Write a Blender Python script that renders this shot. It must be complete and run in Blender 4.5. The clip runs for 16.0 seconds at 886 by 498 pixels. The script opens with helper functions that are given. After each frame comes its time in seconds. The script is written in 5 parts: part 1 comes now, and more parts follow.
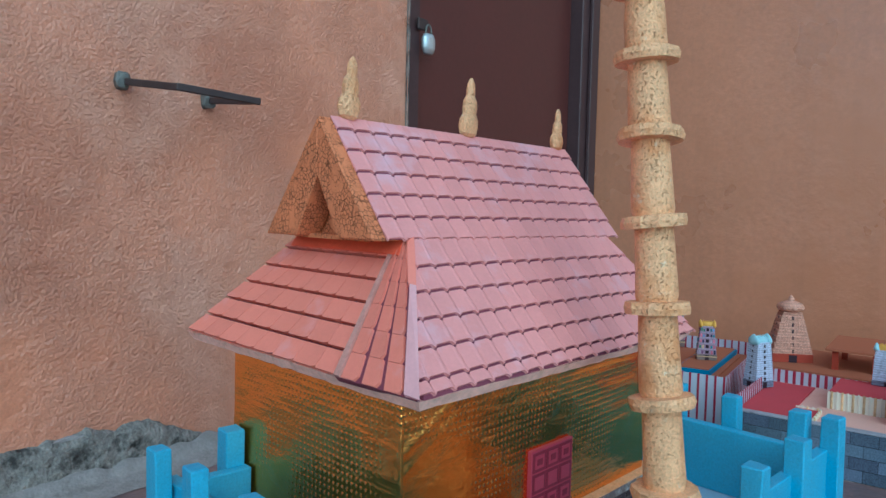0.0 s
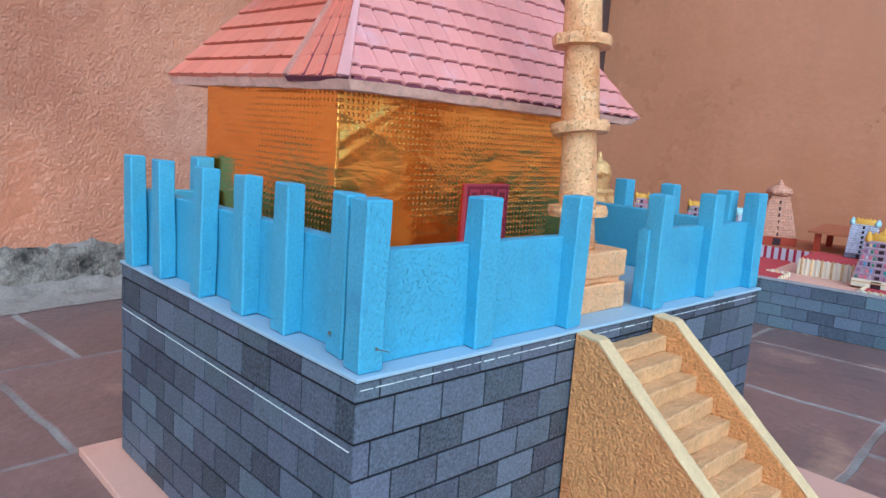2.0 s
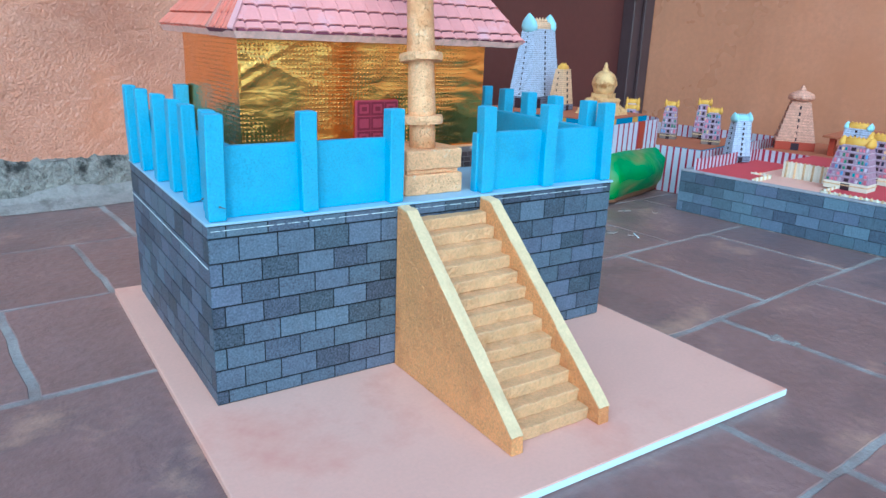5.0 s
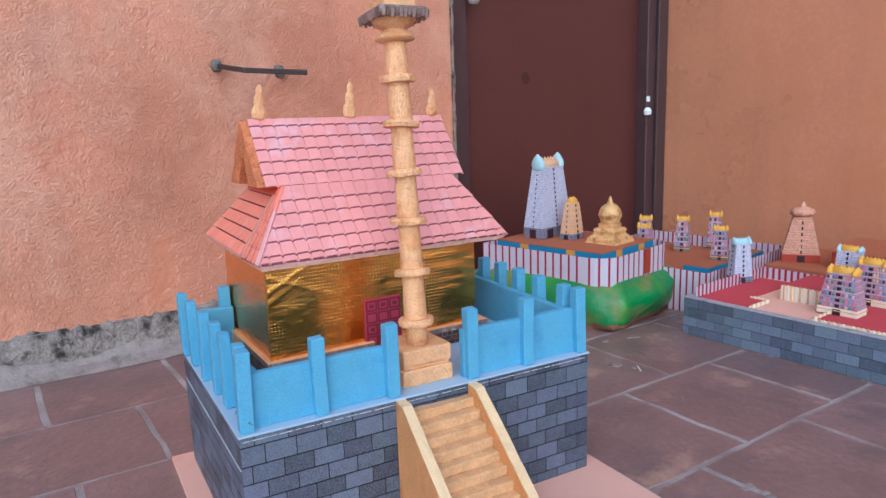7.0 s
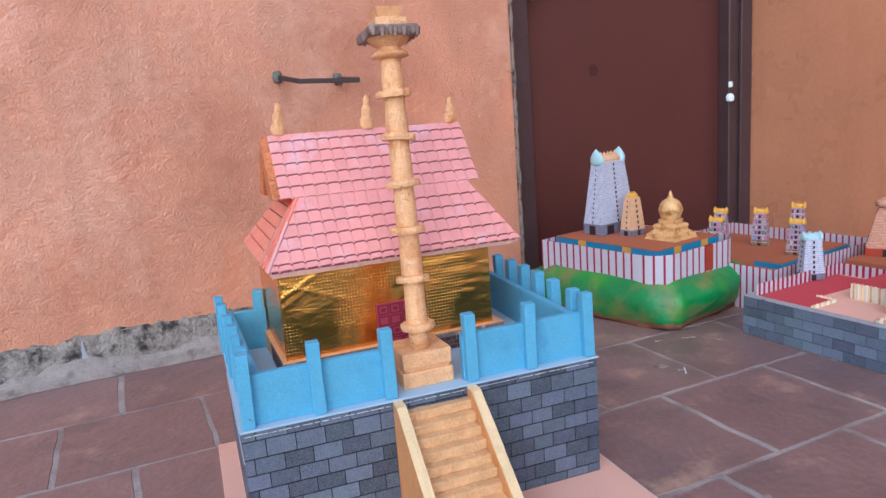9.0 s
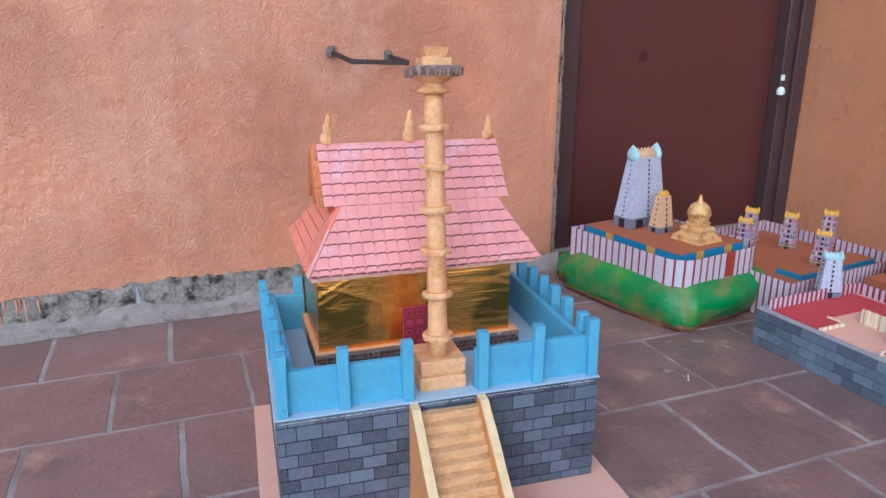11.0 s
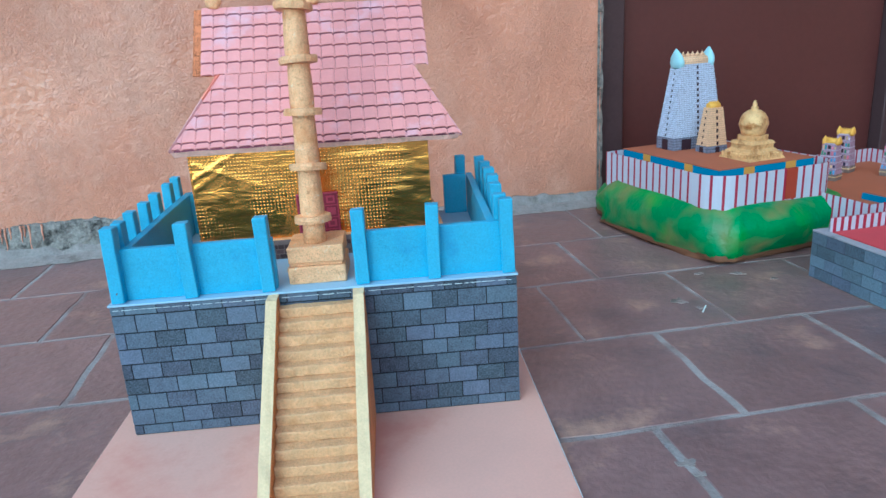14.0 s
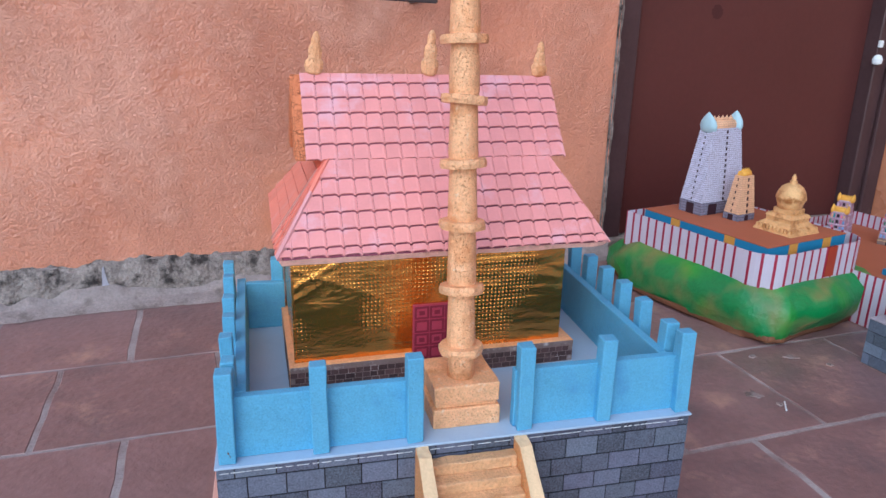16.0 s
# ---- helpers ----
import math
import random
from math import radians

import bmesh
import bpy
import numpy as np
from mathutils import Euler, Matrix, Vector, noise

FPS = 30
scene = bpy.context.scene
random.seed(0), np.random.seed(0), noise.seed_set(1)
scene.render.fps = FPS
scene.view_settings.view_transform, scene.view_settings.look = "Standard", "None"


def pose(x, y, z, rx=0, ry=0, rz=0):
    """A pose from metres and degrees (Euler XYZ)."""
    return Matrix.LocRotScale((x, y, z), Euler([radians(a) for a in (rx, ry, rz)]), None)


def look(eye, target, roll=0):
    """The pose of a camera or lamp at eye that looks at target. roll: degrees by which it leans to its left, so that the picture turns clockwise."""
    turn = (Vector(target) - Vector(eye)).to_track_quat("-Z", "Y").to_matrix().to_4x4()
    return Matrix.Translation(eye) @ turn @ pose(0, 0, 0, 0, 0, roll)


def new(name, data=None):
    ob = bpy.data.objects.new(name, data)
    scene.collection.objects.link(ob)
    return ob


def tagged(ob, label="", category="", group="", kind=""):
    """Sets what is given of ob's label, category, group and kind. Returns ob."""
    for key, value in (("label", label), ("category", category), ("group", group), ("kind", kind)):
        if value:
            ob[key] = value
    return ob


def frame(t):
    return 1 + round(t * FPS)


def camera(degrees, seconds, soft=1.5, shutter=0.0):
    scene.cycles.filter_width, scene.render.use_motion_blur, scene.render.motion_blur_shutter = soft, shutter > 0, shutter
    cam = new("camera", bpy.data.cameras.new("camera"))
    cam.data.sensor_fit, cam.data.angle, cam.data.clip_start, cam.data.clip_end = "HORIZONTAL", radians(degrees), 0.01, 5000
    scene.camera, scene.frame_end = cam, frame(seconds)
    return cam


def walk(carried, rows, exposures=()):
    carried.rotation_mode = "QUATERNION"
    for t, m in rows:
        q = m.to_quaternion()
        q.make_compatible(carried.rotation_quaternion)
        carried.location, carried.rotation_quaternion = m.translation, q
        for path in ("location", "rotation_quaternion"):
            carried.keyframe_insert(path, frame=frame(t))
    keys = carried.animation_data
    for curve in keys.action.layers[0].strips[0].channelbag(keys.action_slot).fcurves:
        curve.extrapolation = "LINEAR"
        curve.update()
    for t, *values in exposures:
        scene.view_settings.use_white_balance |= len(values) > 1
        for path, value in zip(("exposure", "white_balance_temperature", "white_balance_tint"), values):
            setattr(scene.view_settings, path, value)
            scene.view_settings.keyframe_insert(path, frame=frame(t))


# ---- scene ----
cam = camera(64.5, 16.0)
PATH = [
    (0, (-0.2541, -0.2186, 0.5488), (1.1550, 1.1957, 0.4288), 1.27),
    (0.5, (-0.2603, -0.2147, 0.4972), (1.1208, 1.2242, 0.3490), 1.91),
    (1, (-0.2546, -0.2428, 0.4366), (1.1068, 1.2023, 0.1953), 2.44),
    (1.5, (-0.2514, -0.2863, 0.4037), (1.1078, 1.1523, 0.1160), 2.92),
    (2, (-0.2573, -0.3419, 0.3717), (1.1020, 1.0893, 0.0488), 4.11),
    (2.5, (-0.2933, -0.4047, 0.3394), (1.0564, 1.0172, -0.0560), 5.10),
    (3, (-0.3124, -0.4686, 0.3280), (1.0056, 0.9731, -0.1012), 6.09),
    (3.2, (-0.3196, -0.4995, 0.3205), (0.9569, 0.9628, -0.1611), 6.54),
    (5.3, (-0.1794, -0.7636, 0.4488), (0.8605, 0.8415, -0.1363), 1.54),
    (5.5, (-0.1887, -0.7864, 0.4744), (0.8371, 0.8347, -0.0912), 0.99),
    (6, (-0.1887, -0.8366, 0.5423), (0.8127, 0.8253, 0.0574), 0.07),
    (6.5, (-0.1821, -0.8638, 0.5889), (0.8088, 0.8175, 0.1516), -0.92),
    (7, (-0.1795, -0.8930, 0.6285), (0.7771, 0.8219, 0.2488), -1.81),
    (7.5, (-0.1699, -0.9112, 0.6462), (0.7585, 0.8281, 0.3100), -2.50),
    (8, (-0.1323, -0.9224, 0.6218), (0.7401, 0.8291, 0.2080), -2.69),
    (8.5, (-0.0857, -0.9486, 0.6124), (0.6733, 0.8423, 0.1471), -2.58),
    (9, (-0.0251, -0.9998, 0.6550), (0.6344, 0.8468, 0.2614), -4.26),
    (9.2, (-0.0087, -1.0177, 0.6724), (0.6012, 0.8477, 0.2873), -4.25),
    (11.3, (-0.0221, -1.0752, 0.8386), (0.4878, 0.7467, 0.1900), 1.25),
    (11.5, (0.0063, -1.0731, 0.8129), (0.4737, 0.7468, 0.1278), 1.37),
    (12, (0.1328, -1.0877, 0.7559), (0.4481, 0.7592, 0.0564), -2.09),
    (12.5, (0.2226, -1.0720, 0.6949), (0.4480, 0.7860, -0.0102), -4.67),
    (13, (0.3018, -1.0414, 0.6476), (0.5117, 0.8238, -0.0433), -4.42),
    (13.5, (0.3750, -1.0027, 0.6183), (0.5026, 0.8887, -0.0191), -4.28),
    (14, (0.4302, -0.9871, 0.5660), (0.5476, 0.9208, -0.0221), -3.43),
    (14.5, (0.4604, -0.9775, 0.5558), (0.4698, 0.9608, 0.0629), -5.48),
    (15, (0.3507, -0.9606, 0.6506), (0.4234, 0.9847, 0.1917), -2.60),
    (15.5, (0.1830, -0.8827, 0.6825), (0.5293, 1.0186, 0.1674), -1.82),
    (16, (0.0823, -0.7178, 0.6973), (0.5372, 1.1319, 0.0878), 1.26),
]
EXPOSURES = [(0.0, 0.02, 4600, -23), (0.5, 0.12, 4400, -18), (1.0, 0.29, 3850, -33), (1.5, 0.62, 3850, -35), (2.0, 0.49, 5150, -11), (2.5, 0.65, 5050, -14), (3.0, 0.67, 4700, -20), (5.5, 0.72, 4500, -22), (6.0, 0.64, 4700, -19), (7.0, 0.47, 5600, 2), (7.5, 0.5, 6000, 8), (8.0, 0.42, 6050, 9), (8.5, 0.42, 5750, 3), (9.0, 0.52, 5700, 2), (11.5, 0.47, 5500, -3), (12.0, 0.5, 5650, -3), (12.5, 0.54, 5350, -9), (13.0, 0.57, 5100, -14), (14.0, 0.56, 4650, -22), (14.5, 0.57, 4550, -23), (15.0, 0.5, 4950, -13), (15.2, 0.47, 5150, -8), (16.0, 0.42, 5650, 6)]
walk(cam, [(t, look(eye, target, roll)) for t, eye, target, roll in PATH], EXPOSURES)

# world, sun and sky: open shade, soft light from high on the left and behind
world = bpy.data.worlds.new("sky")
scene.world = world
world.use_nodes = True
wn = world.node_tree.nodes
sky = wn.new("ShaderNodeTexSky")
sky.sky_type = "NISHITA"
sky.sun_disc = False
sky.sun_elevation, sky.sun_rotation = radians(36), radians(211)
world.node_tree.links.new(sky.outputs[0], wn["Background"].inputs[0])
wn["Background"].inputs[1].default_value = 0.15
sun = new("sun", bpy.data.lights.new("sun", "SUN"))
sun.data.energy, sun.data.angle, sun.data.color = 1.22, radians(70), (1.0, 0.985, 0.965)
sun.matrix_world = look((-2.6, -4.2, 3.9), (0.2, 0.4, 0.0))


# ---------------------------------------------------------------- materials
def lin(r, g, b):
    """Linear colour from the usual 0 to 255 values."""
    return tuple(c / 12.92 if c <= 0.04045 else ((c + 0.055) / 1.055) ** 2.4 for c in (r / 255, g / 255, b / 255)) + (1.0,)


def mat(name, colour, rough=0.7, metal=0.0, vary=0.12, scale=9.0, fine=140.0, bump=0.25, depth=0.002, stain=None, stain_at=0.6,
        rnd=0.0, island=0.0, beads=0.0, bead_scale=260.0, bead_mask=0.45, pits=0.0, pit_scale=240.0, streaks=0.0, grain=None, spec=0.3, coarse=0.0, rough_vary=0.08, stain2=None, stain2_at=0.6, stain2_scale=5.0, rugged=0.0, hue=0.0, lines=0.0, line_tone=0.55, blur=0.0):
    """A procedural surface: broad and fine mottling, optional stains, tone by piece, foam beads, and relief."""
    m = bpy.data.materials.new(name)
    m.use_nodes = True
    nt = m.node_tree
    n, l = nt.nodes, nt.links
    b = n["Principled BSDF"]
    geo = n.new("ShaderNodeNewGeometry")
    pos = geo.outputs["Position"]

    def tex(s, detail=4.0, rough_=0.6):
        t = n.new("ShaderNodeTexNoise")
        t.inputs["Scale"].default_value, t.inputs["Detail"].default_value, t.inputs["Roughness"].default_value = s, detail, rough_
        l.new(pos, t.inputs["Vector"])
        return t.outputs["Fac"]

    def math_(op, a, c):
        t = n.new("ShaderNodeMath")
        t.operation = op
        for i, v in enumerate((a, c)):
            if isinstance(v, (int, float)):
                t.inputs[i].default_value = v
            else:
                l.new(v, t.inputs[i])
        return t.outputs[0]

    def ramp(v, lo, hi):
        t = n.new("ShaderNodeMapRange")
        t.inputs["From Min"].default_value, t.inputs["From Max"].default_value = lo, hi
        l.new(v, t.inputs["Value"])
        return t.outputs[0]

    broad, small = tex(scale), tex(fine, 3.0)
    tone = math_("ADD", math_("MULTIPLY", math_("SUBTRACT", broad, 0.5), 2.2 * vary), math_("MULTIPLY", math_("SUBTRACT", small, 0.5), 1.6 * (vary if grain is None else grain)))
    if rnd:
        info = n.new("ShaderNodeObjectInfo")
        tone = math_("ADD", tone, math_("MULTIPLY", math_("SUBTRACT", info.outputs["Random"], 0.5), 2 * rnd))
    if island:
        tone = math_("ADD", tone, math_("MULTIPLY", math_("SUBTRACT", geo.outputs["Random Per Island"], 0.5), 2 * island))
    hsv = n.new("ShaderNodeHueSaturation")
    hsv.inputs["Color"].default_value = colour
    if hue:
        l.new(math_("ADD", 0.5, math_("MULTIPLY", math_("SUBTRACT", math_("FRACT", math_("MULTIPLY", info.outputs["Random"], 7.31), 0.0), 0.5), 2 * hue)), hsv.inputs["Hue"])
    l.new(math_("ADD", tone, 1.0), hsv.inputs["Value"])
    col = hsv.outputs[0]
    if stain:
        mx = n.new("ShaderNodeMix")
        mx.data_type = "RGBA"
        l.new(ramp(tex(scale * 0.55, 1.5 if blur else 6.0, 0.65), stain_at, stain_at + 0.14 + blur), mx.inputs["Factor"])
        l.new(col, mx.inputs["A"])
        mx.inputs["B"].default_value = stain
        col = mx.outputs["Result"]
    if stain2:
        mx = n.new("ShaderNodeMix")
        mx.data_type = "RGBA"
        l.new(ramp(tex(stain2_scale, 2.0 if blur else 7.0, 0.6 if blur else 0.7), stain2_at, stain2_at + 0.12 + blur), mx.inputs["Factor"])
        l.new(col, mx.inputs["A"])
        mx.inputs["B"].default_value = stain2
        col = mx.outputs["Result"]
    if lines:
        sep = n.new("ShaderNodeSeparateXYZ")
        l.new(pos, sep.inputs[0])
        flat = math_("SINE", math_("MULTIPLY", sep.outputs[2], 2 * math.pi / lines), 0.0)
        tall = math_("SINE", math_("MULTIPLY", math_("ADD", sep.outputs[0], math_("MULTIPLY", sep.outputs[1], 0.6)), 2 * math.pi / (1.7 * lines)), 0.0)
        mark = math_("MAXIMUM", ramp(flat, 0.25, 0.75), math_("MULTIPLY", ramp(tall, 0.45, 0.85), 0.55))
        mx = n.new("ShaderNodeMix")
        mx.data_type = "RGBA"
        l.new(math_("MULTIPLY", mark, ramp(tex(1.3 / lines, 2.0), 0.30, 0.62)), mx.inputs["Factor"])
        l.new(col, mx.inputs["A"])
        mx.inputs["B"].default_value = tuple(c * line_tone for c in colour[:3]) + (1.0,)
        col = mx.outputs["Result"]
    height = small
    if coarse:
        height = math_("ADD", math_("MULTIPLY", small, 1 - coarse), math_("MULTIPLY", tex(fine * 0.3, 5.0, 0.55), 2.2 * coarse))
    if rugged:
        height = math_("ADD", math_("MULTIPLY", math_("MULTIPLY", tex(rugged, 6.0, 0.62), ramp(tex(3.4, 3.0), 0.30, 0.58)), 1.6), math_("MULTIPLY", tex(rugged * 0.25, 2.0, 0.5), 0.9))
    if beads:
        v = n.new("ShaderNodeTexVoronoi")
        v.feature = "DISTANCE_TO_EDGE"
        v.inputs["Scale"].default_value = bead_scale
        l.new(pos, v.inputs["Vector"])
        seam = ramp(v.outputs["Distance"], 0.01, 0.075)
        mx = n.new("ShaderNodeMix")
        mx.data_type = "RGBA"
        gap = math_("MULTIPLY", math_("SUBTRACT", 1.0, seam), ramp(tex(bead_scale * 0.25, 2.0), bead_mask, bead_mask + 0.15))
        l.new(math_("MULTIPLY", gap, beads), mx.inputs["Factor"])
        l.new(col, mx.inputs["A"])
        mx.inputs["B"].default_value = tuple(c * 0.28 for c in colour[:3]) + (1.0,)
        col = mx.outputs["Result"]
        height = math_("ADD", math_("MULTIPLY", height, 0.4), math_("SUBTRACT", 1.0, gap))
    if pits:
        hole = ramp(tex(pit_scale, 2.0, 0.5), 0.60, 0.70)
        mx = n.new("ShaderNodeMix")
        mx.data_type = "RGBA"
        l.new(math_("MULTIPLY", hole, pits), mx.inputs["Factor"])
        l.new(col, mx.inputs["A"])
        mx.inputs["B"].default_value = tuple(c * 0.30 for c in colour[:3]) + (1.0,)
        col = mx.outputs["Result"]
        height = math_("SUBTRACT", height, math_("MULTIPLY", hole, 0.8))
    if streaks:
        mp = n.new("ShaderNodeMapping")
        mp.inputs["Scale"].default_value = (11.0, 11.0, 0.6)
        l.new(pos, mp.inputs["Vector"])
        run = n.new("ShaderNodeTexNoise")
        run.inputs["Scale"].default_value, run.inputs["Detail"].default_value = 1.0, 5.0
        l.new(mp.outputs[0], run.inputs["Vector"])
        mx = n.new("ShaderNodeMix")
        mx.data_type = "RGBA"
        l.new(math_("MULTIPLY", ramp(run.outputs["Fac"], 0.52, 0.72), streaks), mx.inputs["Factor"])
        l.new(col, mx.inputs["A"])
        mx.inputs["B"].default_value = tuple(c * 0.62 for c in colour[:3]) + (1.0,)
        col = mx.outputs["Result"]
        fleck = ramp(tex(30.0, 9.0, 0.78), 0.60, 0.72)
        mx = n.new("ShaderNodeMix")
        mx.data_type = "RGBA"
        l.new(math_("MULTIPLY", math_("MULTIPLY", fleck, ramp(tex(2.6, 4.0), 0.44, 0.60)), 0.6 * streaks), mx.inputs["Factor"])
        l.new(col, mx.inputs["A"])
        mx.inputs["B"].default_value = tuple(c * 0.42 for c in colour[:3]) + (1.0,)
        col = mx.outputs["Result"]
    l.new(col, b.inputs["Base Color"])
    l.new(math_("ADD", math_("MULTIPLY", math_("SUBTRACT", broad, 0.5), 2 * rough_vary), rough), b.inputs["Roughness"])
    b.inputs["Metallic"].default_value = metal
    b.inputs["Specular IOR Level"].default_value = spec
    bp = n.new("ShaderNodeBump")
    bp.inputs["Strength"].default_value, bp.inputs["Distance"].default_value = bump, depth
    l.new(height, bp.inputs["Height"])
    l.new(bp.outputs[0], b.inputs["Normal"])
    return m


WALL = mat("terracotta_wall_paint", lin(216, 142, 110), rough=0.30, vary=0.12, scale=2.2, fine=240, bump=1.0, depth=0.0052, rugged=175, grain=0.3, stain=lin(200, 124, 92), stain_at=0.55, streaks=0.22, spec=1.0, stain2=lin(232, 166, 138), stain2_at=0.50, stain2_scale=1.7)
WALLSMOOTH = mat("smoother_terracotta_paint", lin(200, 134, 101), rough=0.30, vary=0.2, scale=2.4, fine=60, bump=0.35, depth=0.004, rugged=25, stain=lin(196, 128, 92), stain_at=0.52, streaks=0.22, spec=1.0, rough_vary=0.12)
CEMENT = mat("bare_cement", lin(146, 136, 130), rough=0.9, vary=0.6, scale=40, fine=150, bump=1.0, depth=0.012, coarse=0.6, grain=0.7, stain=lin(62, 57, 55), stain_at=0.50, stain2=lin(172, 162, 156), stain2_at=0.58, stain2_scale=30)
SLATE = mat("reddish_slate", lin(131, 104, 103), rough=0.36, vary=0.30, scale=9, fine=70, bump=0.6, depth=0.005, coarse=0.5, rnd=0.13, grain=0.35, stain=lin(110, 92, 94), stain_at=0.53, spec=0.62, stain2=lin(176, 142, 126), stain2_at=0.565, stain2_scale=4.5, rough_vary=0.12)
MORTAR = mat("floor_mortar", lin(160, 152, 151), rough=0.9, vary=0.4, scale=9, fine=170, bump=0.7, depth=0.003, coarse=0.3, stain=lin(136, 120, 117), stain_at=0.46)
DOORPAINT = mat("dark_brown_door_paint", lin(84, 44, 42), rough=0.38, vary=0.16, scale=3, fine=50, bump=0.14, depth=0.001, spec=0.4, stain=lin(66, 36, 38), stain_at=0.62)
FRAMEPAINT = mat("brown_frame_paint", lin(74, 54, 56), rough=0.42, vary=0.25, scale=8, fine=90, bump=0.3, depth=0.001, stain=lin(116, 98, 92), stain_at=0.64)
IRON = mat("rusty_dark_iron", lin(82, 70, 70), rough=0.6, metal=0.5, vary=0.25, scale=30, fine=300, bump=0.4, depth=0.001)
ZINC = mat("galvanised_steel", lin(116, 112, 108), rough=0.6, metal=0.35, vary=0.3, scale=60, fine=300, bump=0.5, depth=0.001)
PINKBOARD = mat("pink_paint_board", lin(226, 176, 160), rough=0.6, vary=0.09, scale=7, fine=220, bump=0.08, depth=0.0006, stain=lin(216, 154, 138), stain_at=0.54)
WHITE = mat("white_board_edge", lin(226, 234, 236), rough=0.7, vary=0.05, scale=20, fine=200, bump=0.1, depth=0.0006)
BLUE = mat("sky_blue_foam_paint", lin(100, 170, 206), rough=0.55, vary=0.12, scale=24, fine=420, bump=0.8, depth=0.0009, coarse=0.5, grain=0.32, spec=0.3, stain=lin(88, 152, 196), stain_at=0.56, pits=0.09, pit_scale=700)
PALEBLUE = mat("pale_blue_deck", lin(168, 190, 212), rough=0.6, vary=0.08, scale=9, fine=260, bump=0.1, depth=0.0006, stain=lin(150, 172, 198), stain_at=0.58)
JOINT = mat("printed_dark_joint", lin(26, 26, 33), rough=0.55, vary=0.15, scale=20, fine=300, bump=0.1, depth=0.0004)
BRICK = mat("printed_grey_stone", lin(88, 95, 111), rough=0.5, vary=0.35, scale=70, fine=420, bump=0.25, depth=0.0006, grain=1.5, rnd=0.42, spec=0.35, hue=0.016)
BRICKFAR = mat("printed_blue_grey_stone", lin(98, 109, 128), rough=0.5, vary=0.15, scale=20, fine=420, bump=0.2, depth=0.0005, grain=1.2, rnd=0.36, hue=0.02)
TILE = mat("pink_clay_tile", lin(230, 153, 149), rough=0.38, vary=0.1, scale=26, fine=320, bump=0.15, depth=0.0006, rnd=0.045, stain=lin(230, 174, 182), stain_at=0.54, spec=0.4)
TILESIDE = mat("coral_clay_tile", lin(232, 136, 118), rough=0.38, vary=0.08, scale=26, fine=320, bump=0.15, depth=0.0006, rnd=0.05, stain=lin(232, 156, 150), stain_at=0.56, spec=0.4)
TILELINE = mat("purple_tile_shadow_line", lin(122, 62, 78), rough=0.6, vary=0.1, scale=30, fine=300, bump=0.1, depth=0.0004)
CORK = mat("orange_painted_foam", lin(220, 132, 88), rough=0.7, vary=0.1, scale=30, fine=300, bump=0.9, depth=0.0018, grain=0.2, beads=0.9, bead_scale=250, bead_mask=0.38)
CORKGOLD = mat("gold_painted_foam", lin(242, 184, 136), rough=0.46, metal=0.08, vary=0.2, scale=40, fine=420, bump=1.0, depth=0.0022, coarse=0.35, grain=0.5, pits=0.14, pit_scale=430, stain=lin(224, 154, 102), stain_at=0.54, stain2=lin(240, 216, 184), stain2_at=0.60, stain2_scale=60)
STAIRSIDE = mat("gold_brown_textured_side", lin(240, 170, 110), rough=0.42, metal=0.1, vary=0.26, scale=14, fine=380, bump=1.0, depth=0.007, coarse=0.3, grain=0.6, stain=lin(216, 138, 86), stain_at=0.56)
STAIRTOP = mat("pale_cut_edge", lin(226, 194, 152), rough=0.6, vary=0.22, scale=30, fine=300, bump=0.6, depth=0.001)
STEPWOOD = mat("gold_ochre_step", lin(222, 174, 128), rough=0.48, metal=0.05, vary=0.3, scale=40, fine=260, bump=1.0, depth=0.003, grain=0.4, stain=lin(206, 154, 106), stain_at=0.56)
EAVE = mat("raw_eave_edge", lin(238, 184, 168), rough=0.75, vary=0.25, scale=90, fine=300, bump=0.8, depth=0.0014, stain=lin(204, 158, 136), stain_at=0.55)
MAROON = mat("maroon_printed_door", lin(162, 58, 78), rough=0.45, vary=0.14, scale=60, fine=500, bump=0.15, depth=0.0004)
MAROONDARK = mat("dark_maroon_print", lin(120, 36, 54), rough=0.5, vary=0.12, scale=60, fine=500, bump=0.1, depth=0.0004)
BANDBRICK = mat("printed_brown_brick", lin(84, 62, 60), rough=0.55, vary=0.4, scale=90, fine=500, bump=0.2, depth=0.0004, rnd=0.4, stain=lin(138, 112, 104), stain_at=0.58)
GREEN = mat("green_hill_paint", lin(30, 126, 66), rough=0.40, vary=0.25, scale=14, fine=90, bump=0.6, depth=0.006, coarse=0.6, stain=lin(66, 156, 44), stain_at=0.47, spec=0.5, stain2=lin(136, 122, 74), stain2_at=0.49, stain2_scale=9, blur=0.14)
HILLEDGE = mat("brown_hill_edge", lin(124, 84, 62), rough=0.6, vary=0.2, scale=20, fine=200, bump=0.4, depth=0.002)
FENCEWHITE = mat("white_paper_fence", lin(196, 190, 204), rough=0.6, vary=0.05, scale=20, fine=300, bump=0.1, depth=0.0005)
FENCERED = mat("crimson_paper_stripe", lin(156, 40, 66), rough=0.55, vary=0.08, scale=30, fine=300, bump=0.1, depth=0.0004)
REDFLOOR = mat("red_felt_floor", lin(188, 70, 80), rough=0.85, vary=0.1, scale=20, fine=300, bump=0.2, depth=0.0006)
BROWNFLOOR = mat("rust_brown_floor", lin(170, 100, 72), rough=0.7, vary=0.1, scale=20, fine=300, bump=0.2, depth=0.0006)
